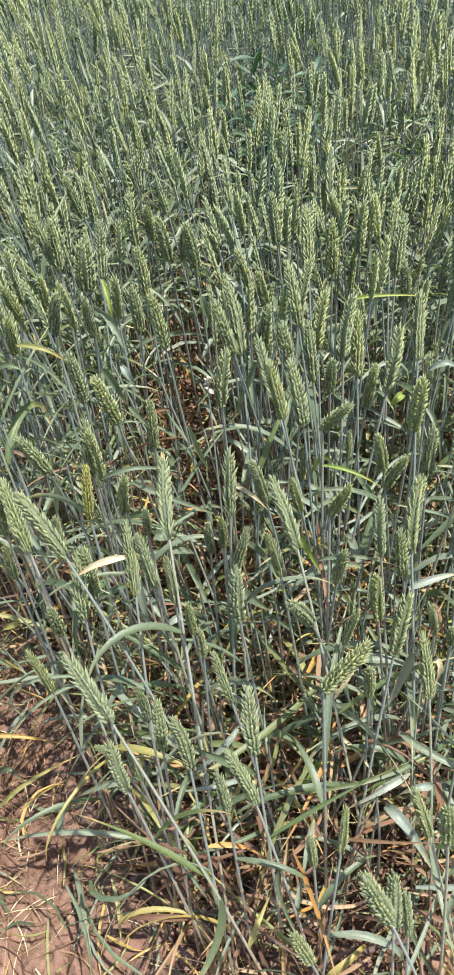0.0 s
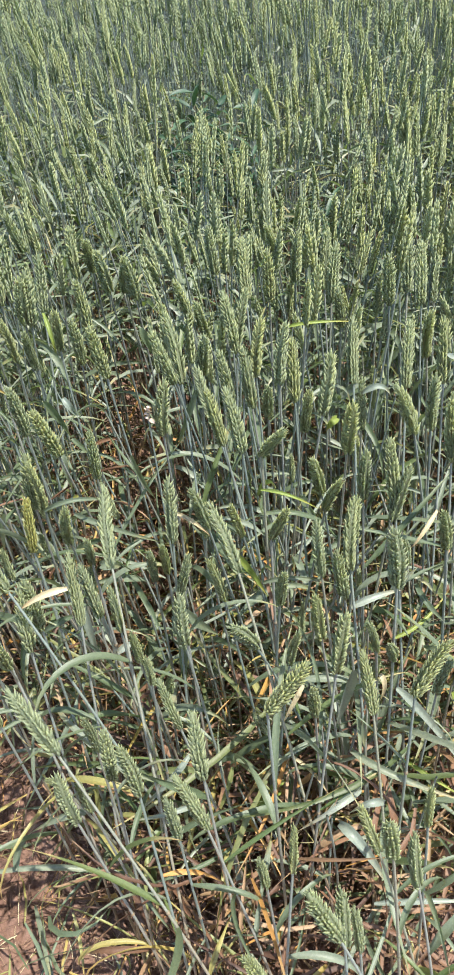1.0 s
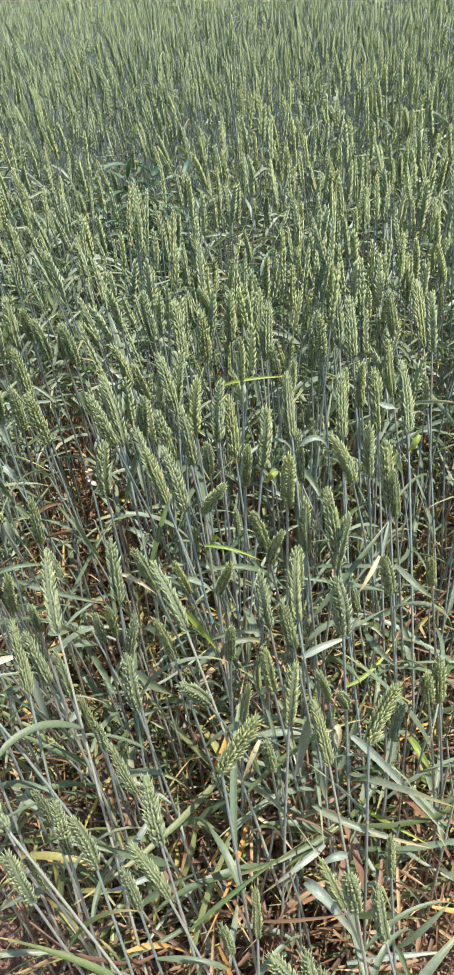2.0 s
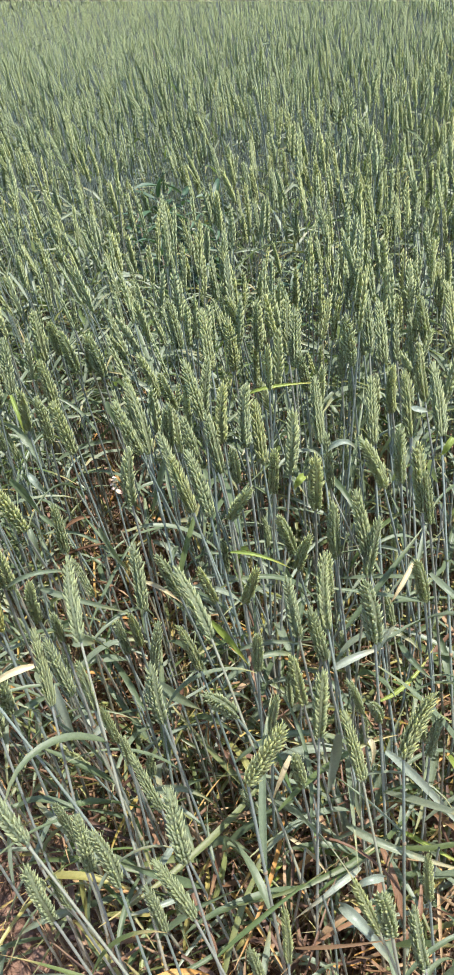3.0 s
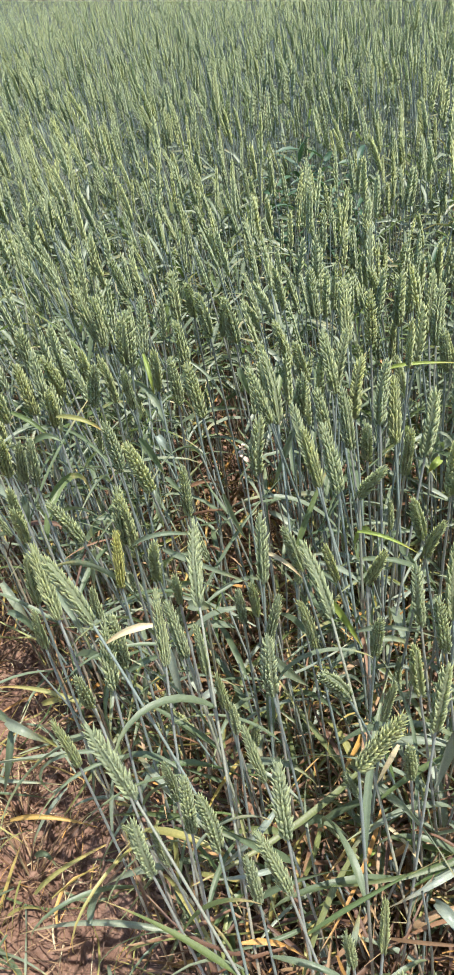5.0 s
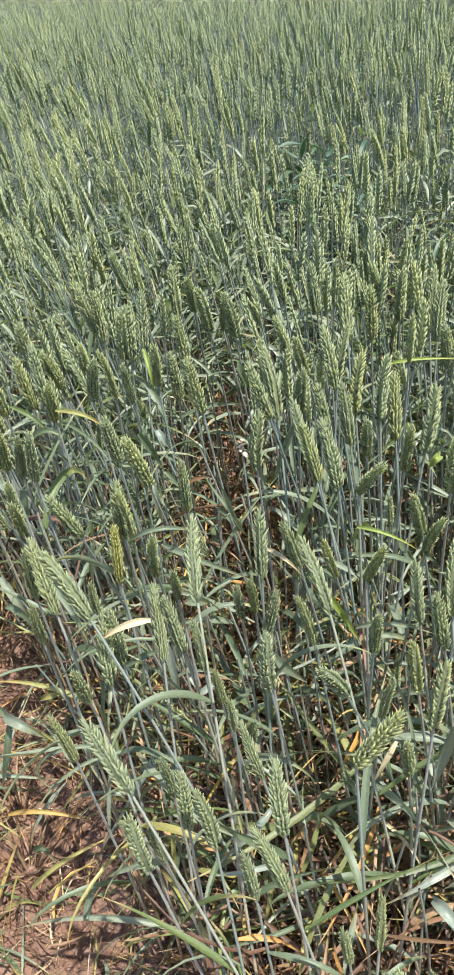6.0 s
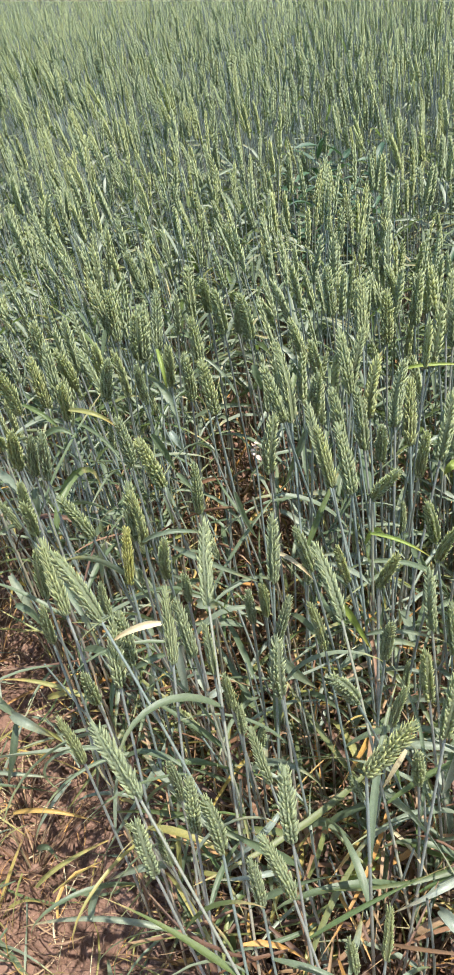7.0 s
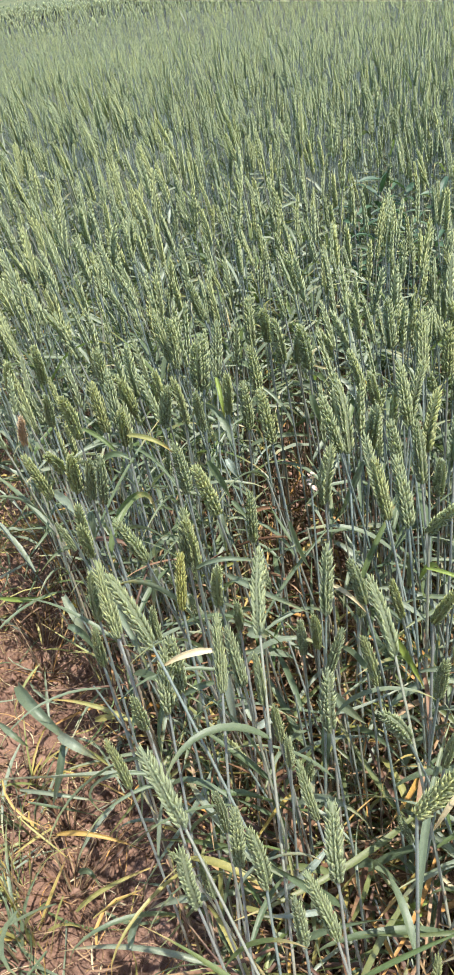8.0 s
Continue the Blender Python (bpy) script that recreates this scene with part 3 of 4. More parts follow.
PLANTS_H = [
    (0.108, 0.647, 0.808, 0.097, 0.651, 0.727, 12.2),
    (-0.374, 0.649, 0.777, -0.377, 0.682, 0.702, 10.8),
    (0.205, 0.649, 0.772, 0.214, 0.660, 0.691, 10.7),
    (-0.295, 0.653, 0.774, -0.313, 0.678, 0.698, 10.6),
    (-0.308, 0.655, 0.775, -0.328, 0.683, 0.700, 9.4),
    (-0.071, 0.658, 0.780, -0.071, 0.675, 0.700, 11.4),
    (-0.217, 0.667, 0.788, -0.218, 0.683, 0.708, 11.7),
    (-0.354, 0.670, 0.778, -0.372, 0.716, 0.713, 11.0),
    (-0.006, 0.687, 0.785, 0.006, 0.712, 0.708, 11.6),
    (0.056, 0.690, 0.823, 0.057, 0.691, 0.741, 12.2),
    (-0.035, 0.698, 0.774, -0.015, 0.687, 0.696, 10.6),
    (0.019, 0.698, 0.787, 0.027, 0.701, 0.706, 11.7),
    (-0.073, 0.704, 0.804, -0.057, 0.729, 0.727, 12.2),
]
PLANTS_I = [
    (0.069, 0.706, 0.789, 0.074, 0.705, 0.707, 11.7),
    (0.263, 0.712, 0.802, 0.265, 0.690, 0.722, 12.2),
    (-0.021, 0.718, 0.791, -0.026, 0.753, 0.717, 11.9),
    (-0.349, 0.721, 0.820, -0.354, 0.743, 0.741, 12.2),
    (-0.415, 0.732, 0.778, -0.442, 0.776, 0.714, 9.2),
    (0.197, 0.733, 0.784, 0.199, 0.719, 0.703, 11.5),
    (0.237, 0.733, 0.787, 0.240, 0.719, 0.706, 11.5),
    (-0.239, 0.741, 0.814, -0.259, 0.770, 0.740, 12.2),
    (0.031, 0.747, 0.795, 0.035, 0.750, 0.714, 12.1),
    (-0.299, 0.749, 0.777, -0.316, 0.786, 0.706, 10.3),
    (0.219, 0.749, 0.788, 0.233, 0.769, 0.710, 11.6),
    (-0.142, 0.751, 0.799, -0.136, 0.766, 0.719, 12.2),
    (0.141, 0.759, 0.782, 0.144, 0.739, 0.702, 11.0),
]
PLANTS_J = [
    (0.004, 0.774, 0.813, 0.015, 0.776, 0.732, 12.2),
    (-0.053, 0.775, 0.800, -0.050, 0.755, 0.710, 12.2),
    (-0.403, 0.782, 0.778, -0.424, 0.824, 0.712, 9.6),
    (-0.320, 0.783, 0.811, -0.323, 0.790, 0.729, 12.2),
    (-0.301, 0.788, 0.795, -0.314, 0.827, 0.724, 11.8),
    (-0.225, 0.791, 0.778, -0.228, 0.822, 0.702, 9.3),
    (-0.164, 0.797, 0.777, -0.173, 0.828, 0.701, 10.5),
    (-0.275, 0.804, 0.795, -0.278, 0.840, 0.722, 12.0),
    (0.267, 0.805, 0.777, 0.283, 0.808, 0.696, 9.6),
    (-0.354, 0.808, 0.781, -0.356, 0.827, 0.701, 10.9),
    (0.140, 0.814, 0.777, 0.147, 0.856, 0.707, 10.3),
    (0.191, 0.814, 0.821, 0.201, 0.838, 0.743, 12.2),
    (-0.031, 0.816, 0.778, -0.018, 0.855, 0.707, 10.5),
]
PLANTS_K = [
    (-0.067, 0.823, 0.778, -0.065, 0.845, 0.699, 10.7),
    (0.024, 0.824, 0.791, 0.018, 0.828, 0.710, 11.8),
    (-0.250, 0.826, 0.778, -0.256, 0.846, 0.699, 11.0),
    (0.330, 0.830, 0.820, 0.337, 0.830, 0.738, 12.2),
    (-0.191, 0.830, 0.778, -0.203, 0.861, 0.703, 10.9),
    (-0.317, 0.834, 0.817, -0.312, 0.851, 0.736, 12.2),
    (-0.233, 0.838, 0.814, -0.240, 0.868, 0.738, 12.2),
    (-0.430, 0.844, 0.808, -0.452, 0.887, 0.742, 12.2),
    (-0.356, 0.854, 0.807, -0.361, 0.875, 0.728, 12.2),
    (-0.222, 0.858, 0.816, -0.233, 0.871, 0.735, 12.2),
    (-0.482, 0.861, 0.796, -0.506, 0.895, 0.725, 11.8),
    (-0.166, 0.863, 0.800, -0.165, 0.874, 0.718, 12.2),
    (0.240, 0.866, 0.807, 0.246, 0.860, 0.726, 12.2),
]
PLANTS_L = [
    (0.325, 0.869, 0.819, 0.334, 0.853, 0.735, 12.2),
    (-0.046, 0.879, 0.780, -0.038, 0.900, 0.701, 11.2),
    (0.141, 0.891, 0.803, 0.141, 0.895, 0.721, 12.2),
    (0.062, 0.893, 0.802, 0.064, 0.909, 0.722, 12.2),
    (0.297, 0.898, 0.794, 0.316, 0.912, 0.716, 11.7),
    (0.031, 0.902, 0.818, 0.034, 0.891, 0.734, 12.2),
    (-0.109, 0.909, 0.805, -0.107, 0.933, 0.726, 12.2),
    (0.236, 0.911, 0.813, 0.237, 0.897, 0.725, 12.2),
    (0.131, 0.922, 0.807, 0.136, 0.922, 0.725, 12.2),
    (-0.144, 0.922, 0.807, -0.142, 0.950, 0.730, 12.2),
    (-0.218, 0.924, 0.810, -0.225, 0.916, 0.729, 12.2),
    (-0.305, 0.928, 0.817, -0.291, 0.945, 0.738, 12.2),
    (0.099, 0.929, 0.808, 0.101, 0.944, 0.727, 12.2),
]
PLANTS_M = [
    (-0.279, 0.932, 0.813, -0.283, 0.939, 0.731, 12.2),
    (-0.124, 0.936, 0.791, -0.124, 0.972, 0.717, 11.8),
    (-0.009, 0.941, 0.818, -0.002, 0.960, 0.738, 12.2),
    (0.072, 0.976, 0.796, 0.084, 1.013, 0.724, 11.8),
    (-0.167, 0.980, 0.798, -0.170, 1.020, 0.727, 12.1),
    (-0.198, 1.000, 0.802, -0.193, 1.016, 0.722, 12.2),
    (-0.284, 1.043, 0.815, -0.270, 1.074, 0.741, 12.2),
]

rng = np.random.default_rng(5)
PLANTS = []
for rows in (PLANTS_A, PLANTS_B, PLANTS_C, PLANTS_D, PLANTS_E, PLANTS_F, PLANTS_G, PLANTS_H, PLANTS_I, PLANTS_J, PLANTS_K, PLANTS_L, PLANTS_M):
    for row in rows:
        label, ear = "green wheat plant with a plump unripe ear", None
        if math.dist(row[:3], (-0.185, 0.523, 0.757)) < 0.002:
            label, ear = "green wheat plant with a yellowing ear", YELLOW_EAR
        elif math.dist(row[:3], (-0.415, 0.732, 0.778)) < 0.002:
            label, ear = "wheat plant with a withered orange-tan ear", TAN_EAR
        PLANTS.append(wheat_plant(rng, row[:3], row[3:6], label, "wheat plants at the field's edge", ear=ear, broad=row[6] / 1000))

# shorter shoots among them
shoots = scatter(rng, -0.75, 0.55, 0.34, 1.0, 75, inside, lambda x, y: 0.50 + 0.14 * np.clip((y - 0.4) / 0.5, 0, 1), 0.05)
for x, y, h in shoots:
    size, lx, ly = rng.uniform(0.055, 0.078), rng.normal(-0.03, 0.1), rng.normal(-0.12, 0.1)
    neck = np.array([x + lx * h, y + ly * h, h - size])
    wheat_plant(rng, neck + unit(np.array([lx, ly, 1.0])) * size, neck, "short green wheat shoot with a small ear", "wheat plants at the field's edge", 0.9, 3)

# leafy shoots without ears between them
shoots = scatter(rng, -0.9, 0.7, 0.36, 1.0, 110, inside, lambda x, y: 0.36 + 0.16 * np.clip((y - 0.4) / 0.5, 0, 1), 0.08)
for x, y, h in shoots:
    lx, ly = rng.normal(-0.03, 0.1), rng.normal(-0.12, 0.1)
    neck = np.array([x + lx * h, y + ly * h, h])
    wheat_plant(rng, neck + np.array([lx, ly, 1.0]) * 0.05, neck, "leafy wheat shoot without an ear", "leafy shoots at the field's edge", 0.9, 4, eared=False)

# bare stalks and side shoots that crowd round their feet
def stalks(rng):
    p = scatter(rng, -0.80, 0.60, 0.38, 1.05, 270, lambda x, y: inside(x, y) & ~thin(x, y), lambda x, y: 0.44 + 0.12 * np.clip((y - 0.4) / 0.5, 0, 1), 0.07)
    n = len(p)
    lean = rng.normal(0, 0.09, (n, 2)) + np.array([-0.06, -0.10])
    base = np.stack([p[:, 0], p[:, 1], np.full(n, -0.01)], -1)
    top = base + np.stack([lean[:, 0] * p[:, 2], lean[:, 1] * p[:, 2], p[:, 2]], -1)
    mid = (base + top) / 2 + rng.normal(0, 0.012, (n, 3))
    tone, pale = rng.uniform(0, 1, n), rng.uniform(0.5, 1.0, n)
    for i in range(n):
        soup = Soup()
        foot = base[i:i + 1]
        v, f, up = stems(foot * 0, mid[i:i + 1] - foot, top[i:i + 1] - foot, np.array([0.0021]), np.array([0.0011]), 6, 5)
        soup.add(v, f, 0, tone[i], up * pale[i])
        stalk = new("wheat_stalk", soup.mesh("wheat_stalk", (STEM,)))
        stalk.location = base[i]
        tagged(stalk, "bare wheat stalk, tan below and grey-green above", "wheat", "bare stalks at the field's edge")


stalks(rng)

# long blades that hang or arch across the others: root, bend, end, width
BLADES_A = [
    ("straw", (-0.152, 0.463, 0.700), (-0.175, 0.456, 0.700), (-0.200, 0.458, 0.680), 0.009),
    ("pale", (-0.159, 0.512, 0.620), (-0.157, 0.508, 0.580), (-0.158, 0.517, 0.520), 0.012),
    ("glaucous", (-0.173, 0.516, 0.600), (-0.194, 0.504, 0.600), (-0.230, 0.526, 0.550), 0.009),
    ("pale", (-0.121, 0.515, 0.550), (-0.131, 0.508, 0.550), (-0.146, 0.512, 0.530), 0.011),
    ("glaucous", (-0.172, 0.521, 0.740), (-0.136, 0.511, 0.760), (-0.105, 0.548, 0.720), 0.006),
    ("glaucous", (-0.149, 0.537, 0.720), (-0.113, 0.514, 0.720), (-0.071, 0.549, 0.660), 0.008),
    ("glaucous", (-0.105, 0.642, 0.700), (-0.099, 0.657, 0.650), (-0.092, 0.684, 0.600), 0.008),
    ("glaucous", (-0.145, 0.565, 0.620), (-0.133, 0.564, 0.620), (-0.127, 0.580, 0.600), 0.016),
    ("glaucous", (-0.068, 0.541, 0.570), (-0.051, 0.537, 0.550), (-0.030, 0.557, 0.500), 0.016),
]
BLADES_B = [
    ("straw", (-0.058, 0.549, 0.700), (-0.041, 0.535, 0.700), (-0.026, 0.544, 0.670), 0.006),
    ("bright", (-0.003, 0.546, 0.640), (0.012, 0.554, 0.600), (0.028, 0.564, 0.550), 0.010),
    ("glaucous", (0.021, 0.523, 0.620), (0.054, 0.517, 0.630), (0.096, 0.531, 0.600), 0.007),
    ("bright", (0.025, 0.550, 0.720), (0.051, 0.539, 0.720), (0.079, 0.538, 0.700), 0.005),
    ("glaucous", (-0.001, 0.500, 0.580), (0.014, 0.503, 0.580), (0.026, 0.514, 0.550), 0.006),
    ("pale", (0.093, 0.411, 0.620), (0.090, 0.424, 0.560), (0.084, 0.432, 0.500), 0.016),
    ("green", (-0.045, 0.469, 0.380), (-0.025, 0.464, 0.400), (0.004, 0.443, 0.400), 0.015),
    ("pale", (-0.068, 0.436, 0.460), (-0.094, 0.416, 0.440), (-0.146, 0.420, 0.360), 0.010),
    ("pale", (-0.060, 0.415, 0.400), (-0.092, 0.394, 0.420), (-0.138, 0.398, 0.400), 0.009),
]
BLADES_C = [
    ("straw", (0.036, 0.493, 0.350), (0.065, 0.458, 0.360), (0.087, 0.453, 0.300), 0.006),
    ("pale", (0.111, 0.414, 0.400), (0.079, 0.386, 0.420), (0.034, 0.390, 0.360), 0.010),
    ("yellowing", (-0.028, 0.485, 0.340), (-0.044, 0.464, 0.300), (-0.075, 0.451, 0.220), 0.010),
    ("yellowing", (-0.011, 0.436, 0.250), (-0.027, 0.426, 0.250), (-0.040, 0.437, 0.200), 0.009),
    ("bright", (0.028, 0.470, 0.300), (0.001, 0.454, 0.300), (-0.027, 0.469, 0.240), 0.008),
    ("bright", (0.014, 0.474, 0.300), (0.025, 0.470, 0.320), (0.036, 0.474, 0.320), 0.013),
    ("bright", (-0.007, 0.459, 0.280), (0.005, 0.463, 0.300), (0.016, 0.467, 0.310), 0.010),
    ("glaucous", (-0.290, 0.408, 0.280), (-0.285, 0.424, 0.300), (-0.261, 0.423, 0.340), 0.012),
    ("glaucous", (-0.184, 0.424, 0.380), (-0.220, 0.417, 0.380), (-0.261, 0.423, 0.340), 0.012),
]
BLADES_D = [
    ("glaucous", (-0.191, 0.416, 0.240), (-0.290, 0.419, 0.260), (-0.403, 0.430, 0.200), 0.011),
    ("yellowing", (-0.460, 0.580, 0.200), (-0.398, 0.573, 0.220), (-0.338, 0.581, 0.180), 0.010),
    ("yellowing", (-0.445, 0.537, 0.080), (-0.394, 0.557, 0.120), (-0.312, 0.590, 0.140), 0.010),
    ("green", (-0.459, 0.592, 0.080), (-0.433, 0.581, 0.110), (-0.421, 0.576, 0.080), 0.013),
    ("glaucous", (-0.178, 0.522, 0.440), (-0.184, 0.493, 0.400), (-0.189, 0.476, 0.360), 0.009),
    ("yellowing", (-0.189, 0.476, 0.360), (-0.196, 0.465, 0.280), (-0.205, 0.468, 0.180), 0.008),
    ("green", (-0.443, 0.640, 0.340), (-0.407, 0.616, 0.350), (-0.389, 0.632, 0.300), 0.020),
    ("glaucous", (-0.258, 0.508, 0.500), (-0.272, 0.508, 0.440), (-0.288, 0.506, 0.360), 0.007),
    ("yellowing", (-0.428, 0.714, 0.280), (-0.398, 0.706, 0.300), (-0.386, 0.725, 0.280), 0.013),
]
BLADES_E = [
    ("glaucous", (-0.377, 0.634, 0.550), (-0.356, 0.629, 0.540), (-0.352, 0.646, 0.480), 0.012),
    ("glaucous", (-0.335, 0.685, 0.680), (-0.335, 0.679, 0.660), (-0.346, 0.694, 0.620), 0.012),
    ("glaucous", (-0.251, 0.633, 0.640), (-0.265, 0.646, 0.600), (-0.274, 0.656, 0.560), 0.010),
    ("glaucous", (-0.187, 0.685, 0.680), (-0.184, 0.675, 0.660), (-0.186, 0.688, 0.620), 0.011),
    ("glaucous", (-0.213, 0.590, 0.500), (-0.219, 0.588, 0.470), (-0.226, 0.582, 0.440), 0.011),
    ("bright", (0.108, 0.626, 0.740), (0.101, 0.618, 0.740), (0.097, 0.631, 0.720), 0.011),
    ("green", (-0.094, 0.817, 0.750), (-0.090, 0.818, 0.730), (-0.086, 0.835, 0.700), 0.012),
    ("green", (-0.034, 0.753, 0.700), (-0.049, 0.753, 0.660), (-0.066, 0.780, 0.600), 0.011),
    ("bright", (0.071, 0.806, 0.740), (0.105, 0.797, 0.750), (0.161, 0.808, 0.740), 0.006),
]
BLADES_F = [
    ("bright", (-0.225, 0.910, 0.730), (-0.216, 0.885, 0.710), (-0.216, 0.889, 0.680), 0.008),
    ("yellowing", (-0.292, 0.734, 0.750), (-0.257, 0.721, 0.750), (-0.242, 0.738, 0.720), 0.008),
    ("green", (-0.350, 0.750, 0.750), (-0.320, 0.736, 0.740), (-0.307, 0.743, 0.710), 0.008),
    ("green", (-0.325, 0.729, 0.720), (-0.306, 0.726, 0.730), (-0.289, 0.726, 0.720), 0.011),
    ("green", (-0.198, 0.709, 0.730), (-0.190, 0.719, 0.700), (-0.184, 0.734, 0.660), 0.012),
    ("pale", (-0.178, 0.714, 0.730), (-0.171, 0.708, 0.720), (-0.168, 0.720, 0.700), 0.011),
    ("green", (-0.177, 0.706, 0.680), (-0.168, 0.703, 0.670), (-0.158, 0.705, 0.650), 0.008),
    ("pale", (0.140, 0.430, 0.560), (0.179, 0.424, 0.500), (0.252, 0.418, 0.360), 0.012),
    ("glaucous", (0.105, 0.449, 0.420), (0.148, 0.415, 0.420), (0.225, 0.401, 0.380), 0.012),
]
BLADES_G = [
    ("bright", (0.161, 0.460, 0.380), (0.188, 0.429, 0.390), (0.229, 0.414, 0.360), 0.007),
    ("glaucous", (0.117, 0.443, 0.500), (0.115, 0.442, 0.470), (0.117, 0.440, 0.440), 0.013),
    ("pale", (0.083, 0.389, 0.380), (0.104, 0.362, 0.380), (0.137, 0.347, 0.300), 0.017),
    ("pale", (0.126, 0.378, 0.440), (0.108, 0.373, 0.450), (0.091, 0.379, 0.420), 0.012),
    ("green", (0.178, 0.350, 0.280), (0.204, 0.350, 0.320), (0.235, 0.362, 0.340), 0.013),
    ("pale", (0.123, 0.358, 0.240), (0.181, 0.349, 0.260), (0.237, 0.348, 0.250), 0.011),
    ("bright", (0.237, 0.526, 0.400), (0.243, 0.498, 0.400), (0.259, 0.495, 0.360), 0.012),
    ("straw", (0.055, 0.469, 0.520), (0.043, 0.460, 0.500), (0.032, 0.463, 0.460), 0.008),
    ("straw", (0.127, 0.447, 0.560), (0.131, 0.441, 0.550), (0.129, 0.443, 0.520), 0.008),
]
BLADES_H = [
    ("bright", (0.157, 0.519, 0.520), (0.191, 0.531, 0.530), (0.227, 0.564, 0.540), 0.007),
    ("glaucous", (0.186, 0.559, 0.560), (0.193, 0.529, 0.560), (0.218, 0.534, 0.520), 0.010),
    ("straw", (0.201, 0.566, 0.660), (0.184, 0.547, 0.650), (0.173, 0.545, 0.630), 0.007),
    ("green", (0.226, 0.591, 0.620), (0.239, 0.556, 0.620), (0.268, 0.568, 0.580), 0.011),
    ("pale", (0.136, 0.650, 0.750), (0.153, 0.645, 0.760), (0.167, 0.653, 0.740), 0.009),
    ("pale", (0.106, 0.500, 0.600), (0.131, 0.503, 0.610), (0.159, 0.517, 0.600), 0.011),
    ("pale", (0.148, 0.514, 0.600), (0.156, 0.510, 0.620), (0.171, 0.510, 0.640), 0.012),
    ("pale", (0.237, 0.710, 0.750), (0.245, 0.700, 0.750), (0.263, 0.713, 0.740), 0.010),
    ("bright", (0.260, 0.641, 0.750), (0.252, 0.637, 0.740), (0.250, 0.650, 0.720), 0.010),
]
BLADES_I = [
    ("glaucous", (-0.536, 0.720, 0.340), (-0.480, 0.666, 0.350), (-0.438, 0.665, 0.280), 0.026),
    ("yellowing", (-0.438, 0.665, 0.280), (-0.412, 0.666, 0.260), (-0.394, 0.671, 0.220), 0.009),
    ("glaucous", (-0.541, 0.644, 0.200), (-0.464, 0.628, 0.220), (-0.401, 0.647, 0.180), 0.009),
    ("glaucous", (-0.441, 0.639, 0.320), (-0.449, 0.616, 0.280), (-0.481, 0.621, 0.200), 0.015),
    ("green", (-0.559, 0.682, 0.300), (-0.527, 0.662, 0.300), (-0.520, 0.674, 0.260), 0.013),
    ("glaucous", (-0.419, 0.718, 0.520), (-0.395, 0.692, 0.500), (-0.390, 0.703, 0.440), 0.016),
    ("bright", (-0.671, 0.944, 0.300), (-0.599, 0.922, 0.320), (-0.558, 0.939, 0.320), 0.012),
]


def blade(kind, p0, p1, p2, width):
    p0, p1, p2 = np.array(p0), np.array(p1), np.array(p2)
    ctrl = 2 * p1 - 0.5 * (p0 + p2)
    plant = min(PLANTS, key=lambda o: (o.location.x - p0[0]) ** 2 + (o.location.y - p0[1]) ** 2)
    s = np.linspace(0, 1, 15)[:, None]
    p = (1 - s) ** 2 * p0 + 2 * s * (1 - s) * ctrl + s ** 2 * p2 - np.array(plant.location)
    d = unit(np.gradient(p, axis=0))
    side = unit(np.cross(d, np.array([0.15, -0.66, 0.73])))
    out = np.cross(side, d)
    w = 0.36 * width * np.minimum(0.55 + 2 * s, 1) * np.clip(1 - s ** 2.6, 0.03, 1)
    k = np.linspace(-1, 1, 5)
    v = p[:, None] + w[:, None] * (k[:, None] * side[:, None] + 0.85 * (np.abs(k) - 0.5)[:, None] * out[:, None])
    soup = Soup()
    soup.add(v, [strips(1, 15, 5, False)], 0, 0.0, np.repeat(s[:, 0], 5), np.tile(k, 15))
    mat, label = LEAF_KINDS[kind]
    part("leaf", soup.mesh("leaf", (mat,)), plant, None, label)


for rows in (BLADES_A, BLADES_B, BLADES_C, BLADES_D, BLADES_E, BLADES_F, BLADES_G, BLADES_H, BLADES_I):
    for row in rows:
        blade(*row)

# the rows of plants behind the edge
SLIM_EARS = [ear_mesh(40 + i, (i - 3.5) * 0.03, EAR, 1) for i in range(8)]
first = scatter(rng, -1.6, 1.1, 0.60, 1.35, 170, lambda x, y: in_field(x, y) & ~thin(x, y) & ((y > 0.82) | (x < track_edge(y) - 0.4) | (x > 0.30 + 0.25 * y)), crop_height, 0.04)
second = scatter(rng, -1.0, 0.7, 0.92, 1.22, 260, lambda x, y: in_field(x, y) & ~hollow(x, y) & ~thin(x, y), crop_height, 0.04)
near = (second[:, 0] > -0.50) & (second[:, 0] < 0.36)
for x, y, h in second[near]:
    size = rng.uniform(0.062, 0.088) * min(1.05, max(0.75, h / 0.75))
    lx, ly = rng.normal(WIND_X, 0.055), rng.normal(WIND_Y, 0.055)
    neck = np.array([x + lx * h, y + ly * h, h - size])
    d = unit(np.array([lx * 1.5, ly * 1.5, 1.0]) + rng.normal(0, 0.05, 3))
    wheat_plant(rng, neck + d * size, neck, "green wheat plant with a slim unripe ear", "wheat plants behind the field's edge", 0.7, 4, SLIM_EARS[int(rng.integers(0, 8))], broad=0.15 * size * rng.uniform(0.76, 0.95))

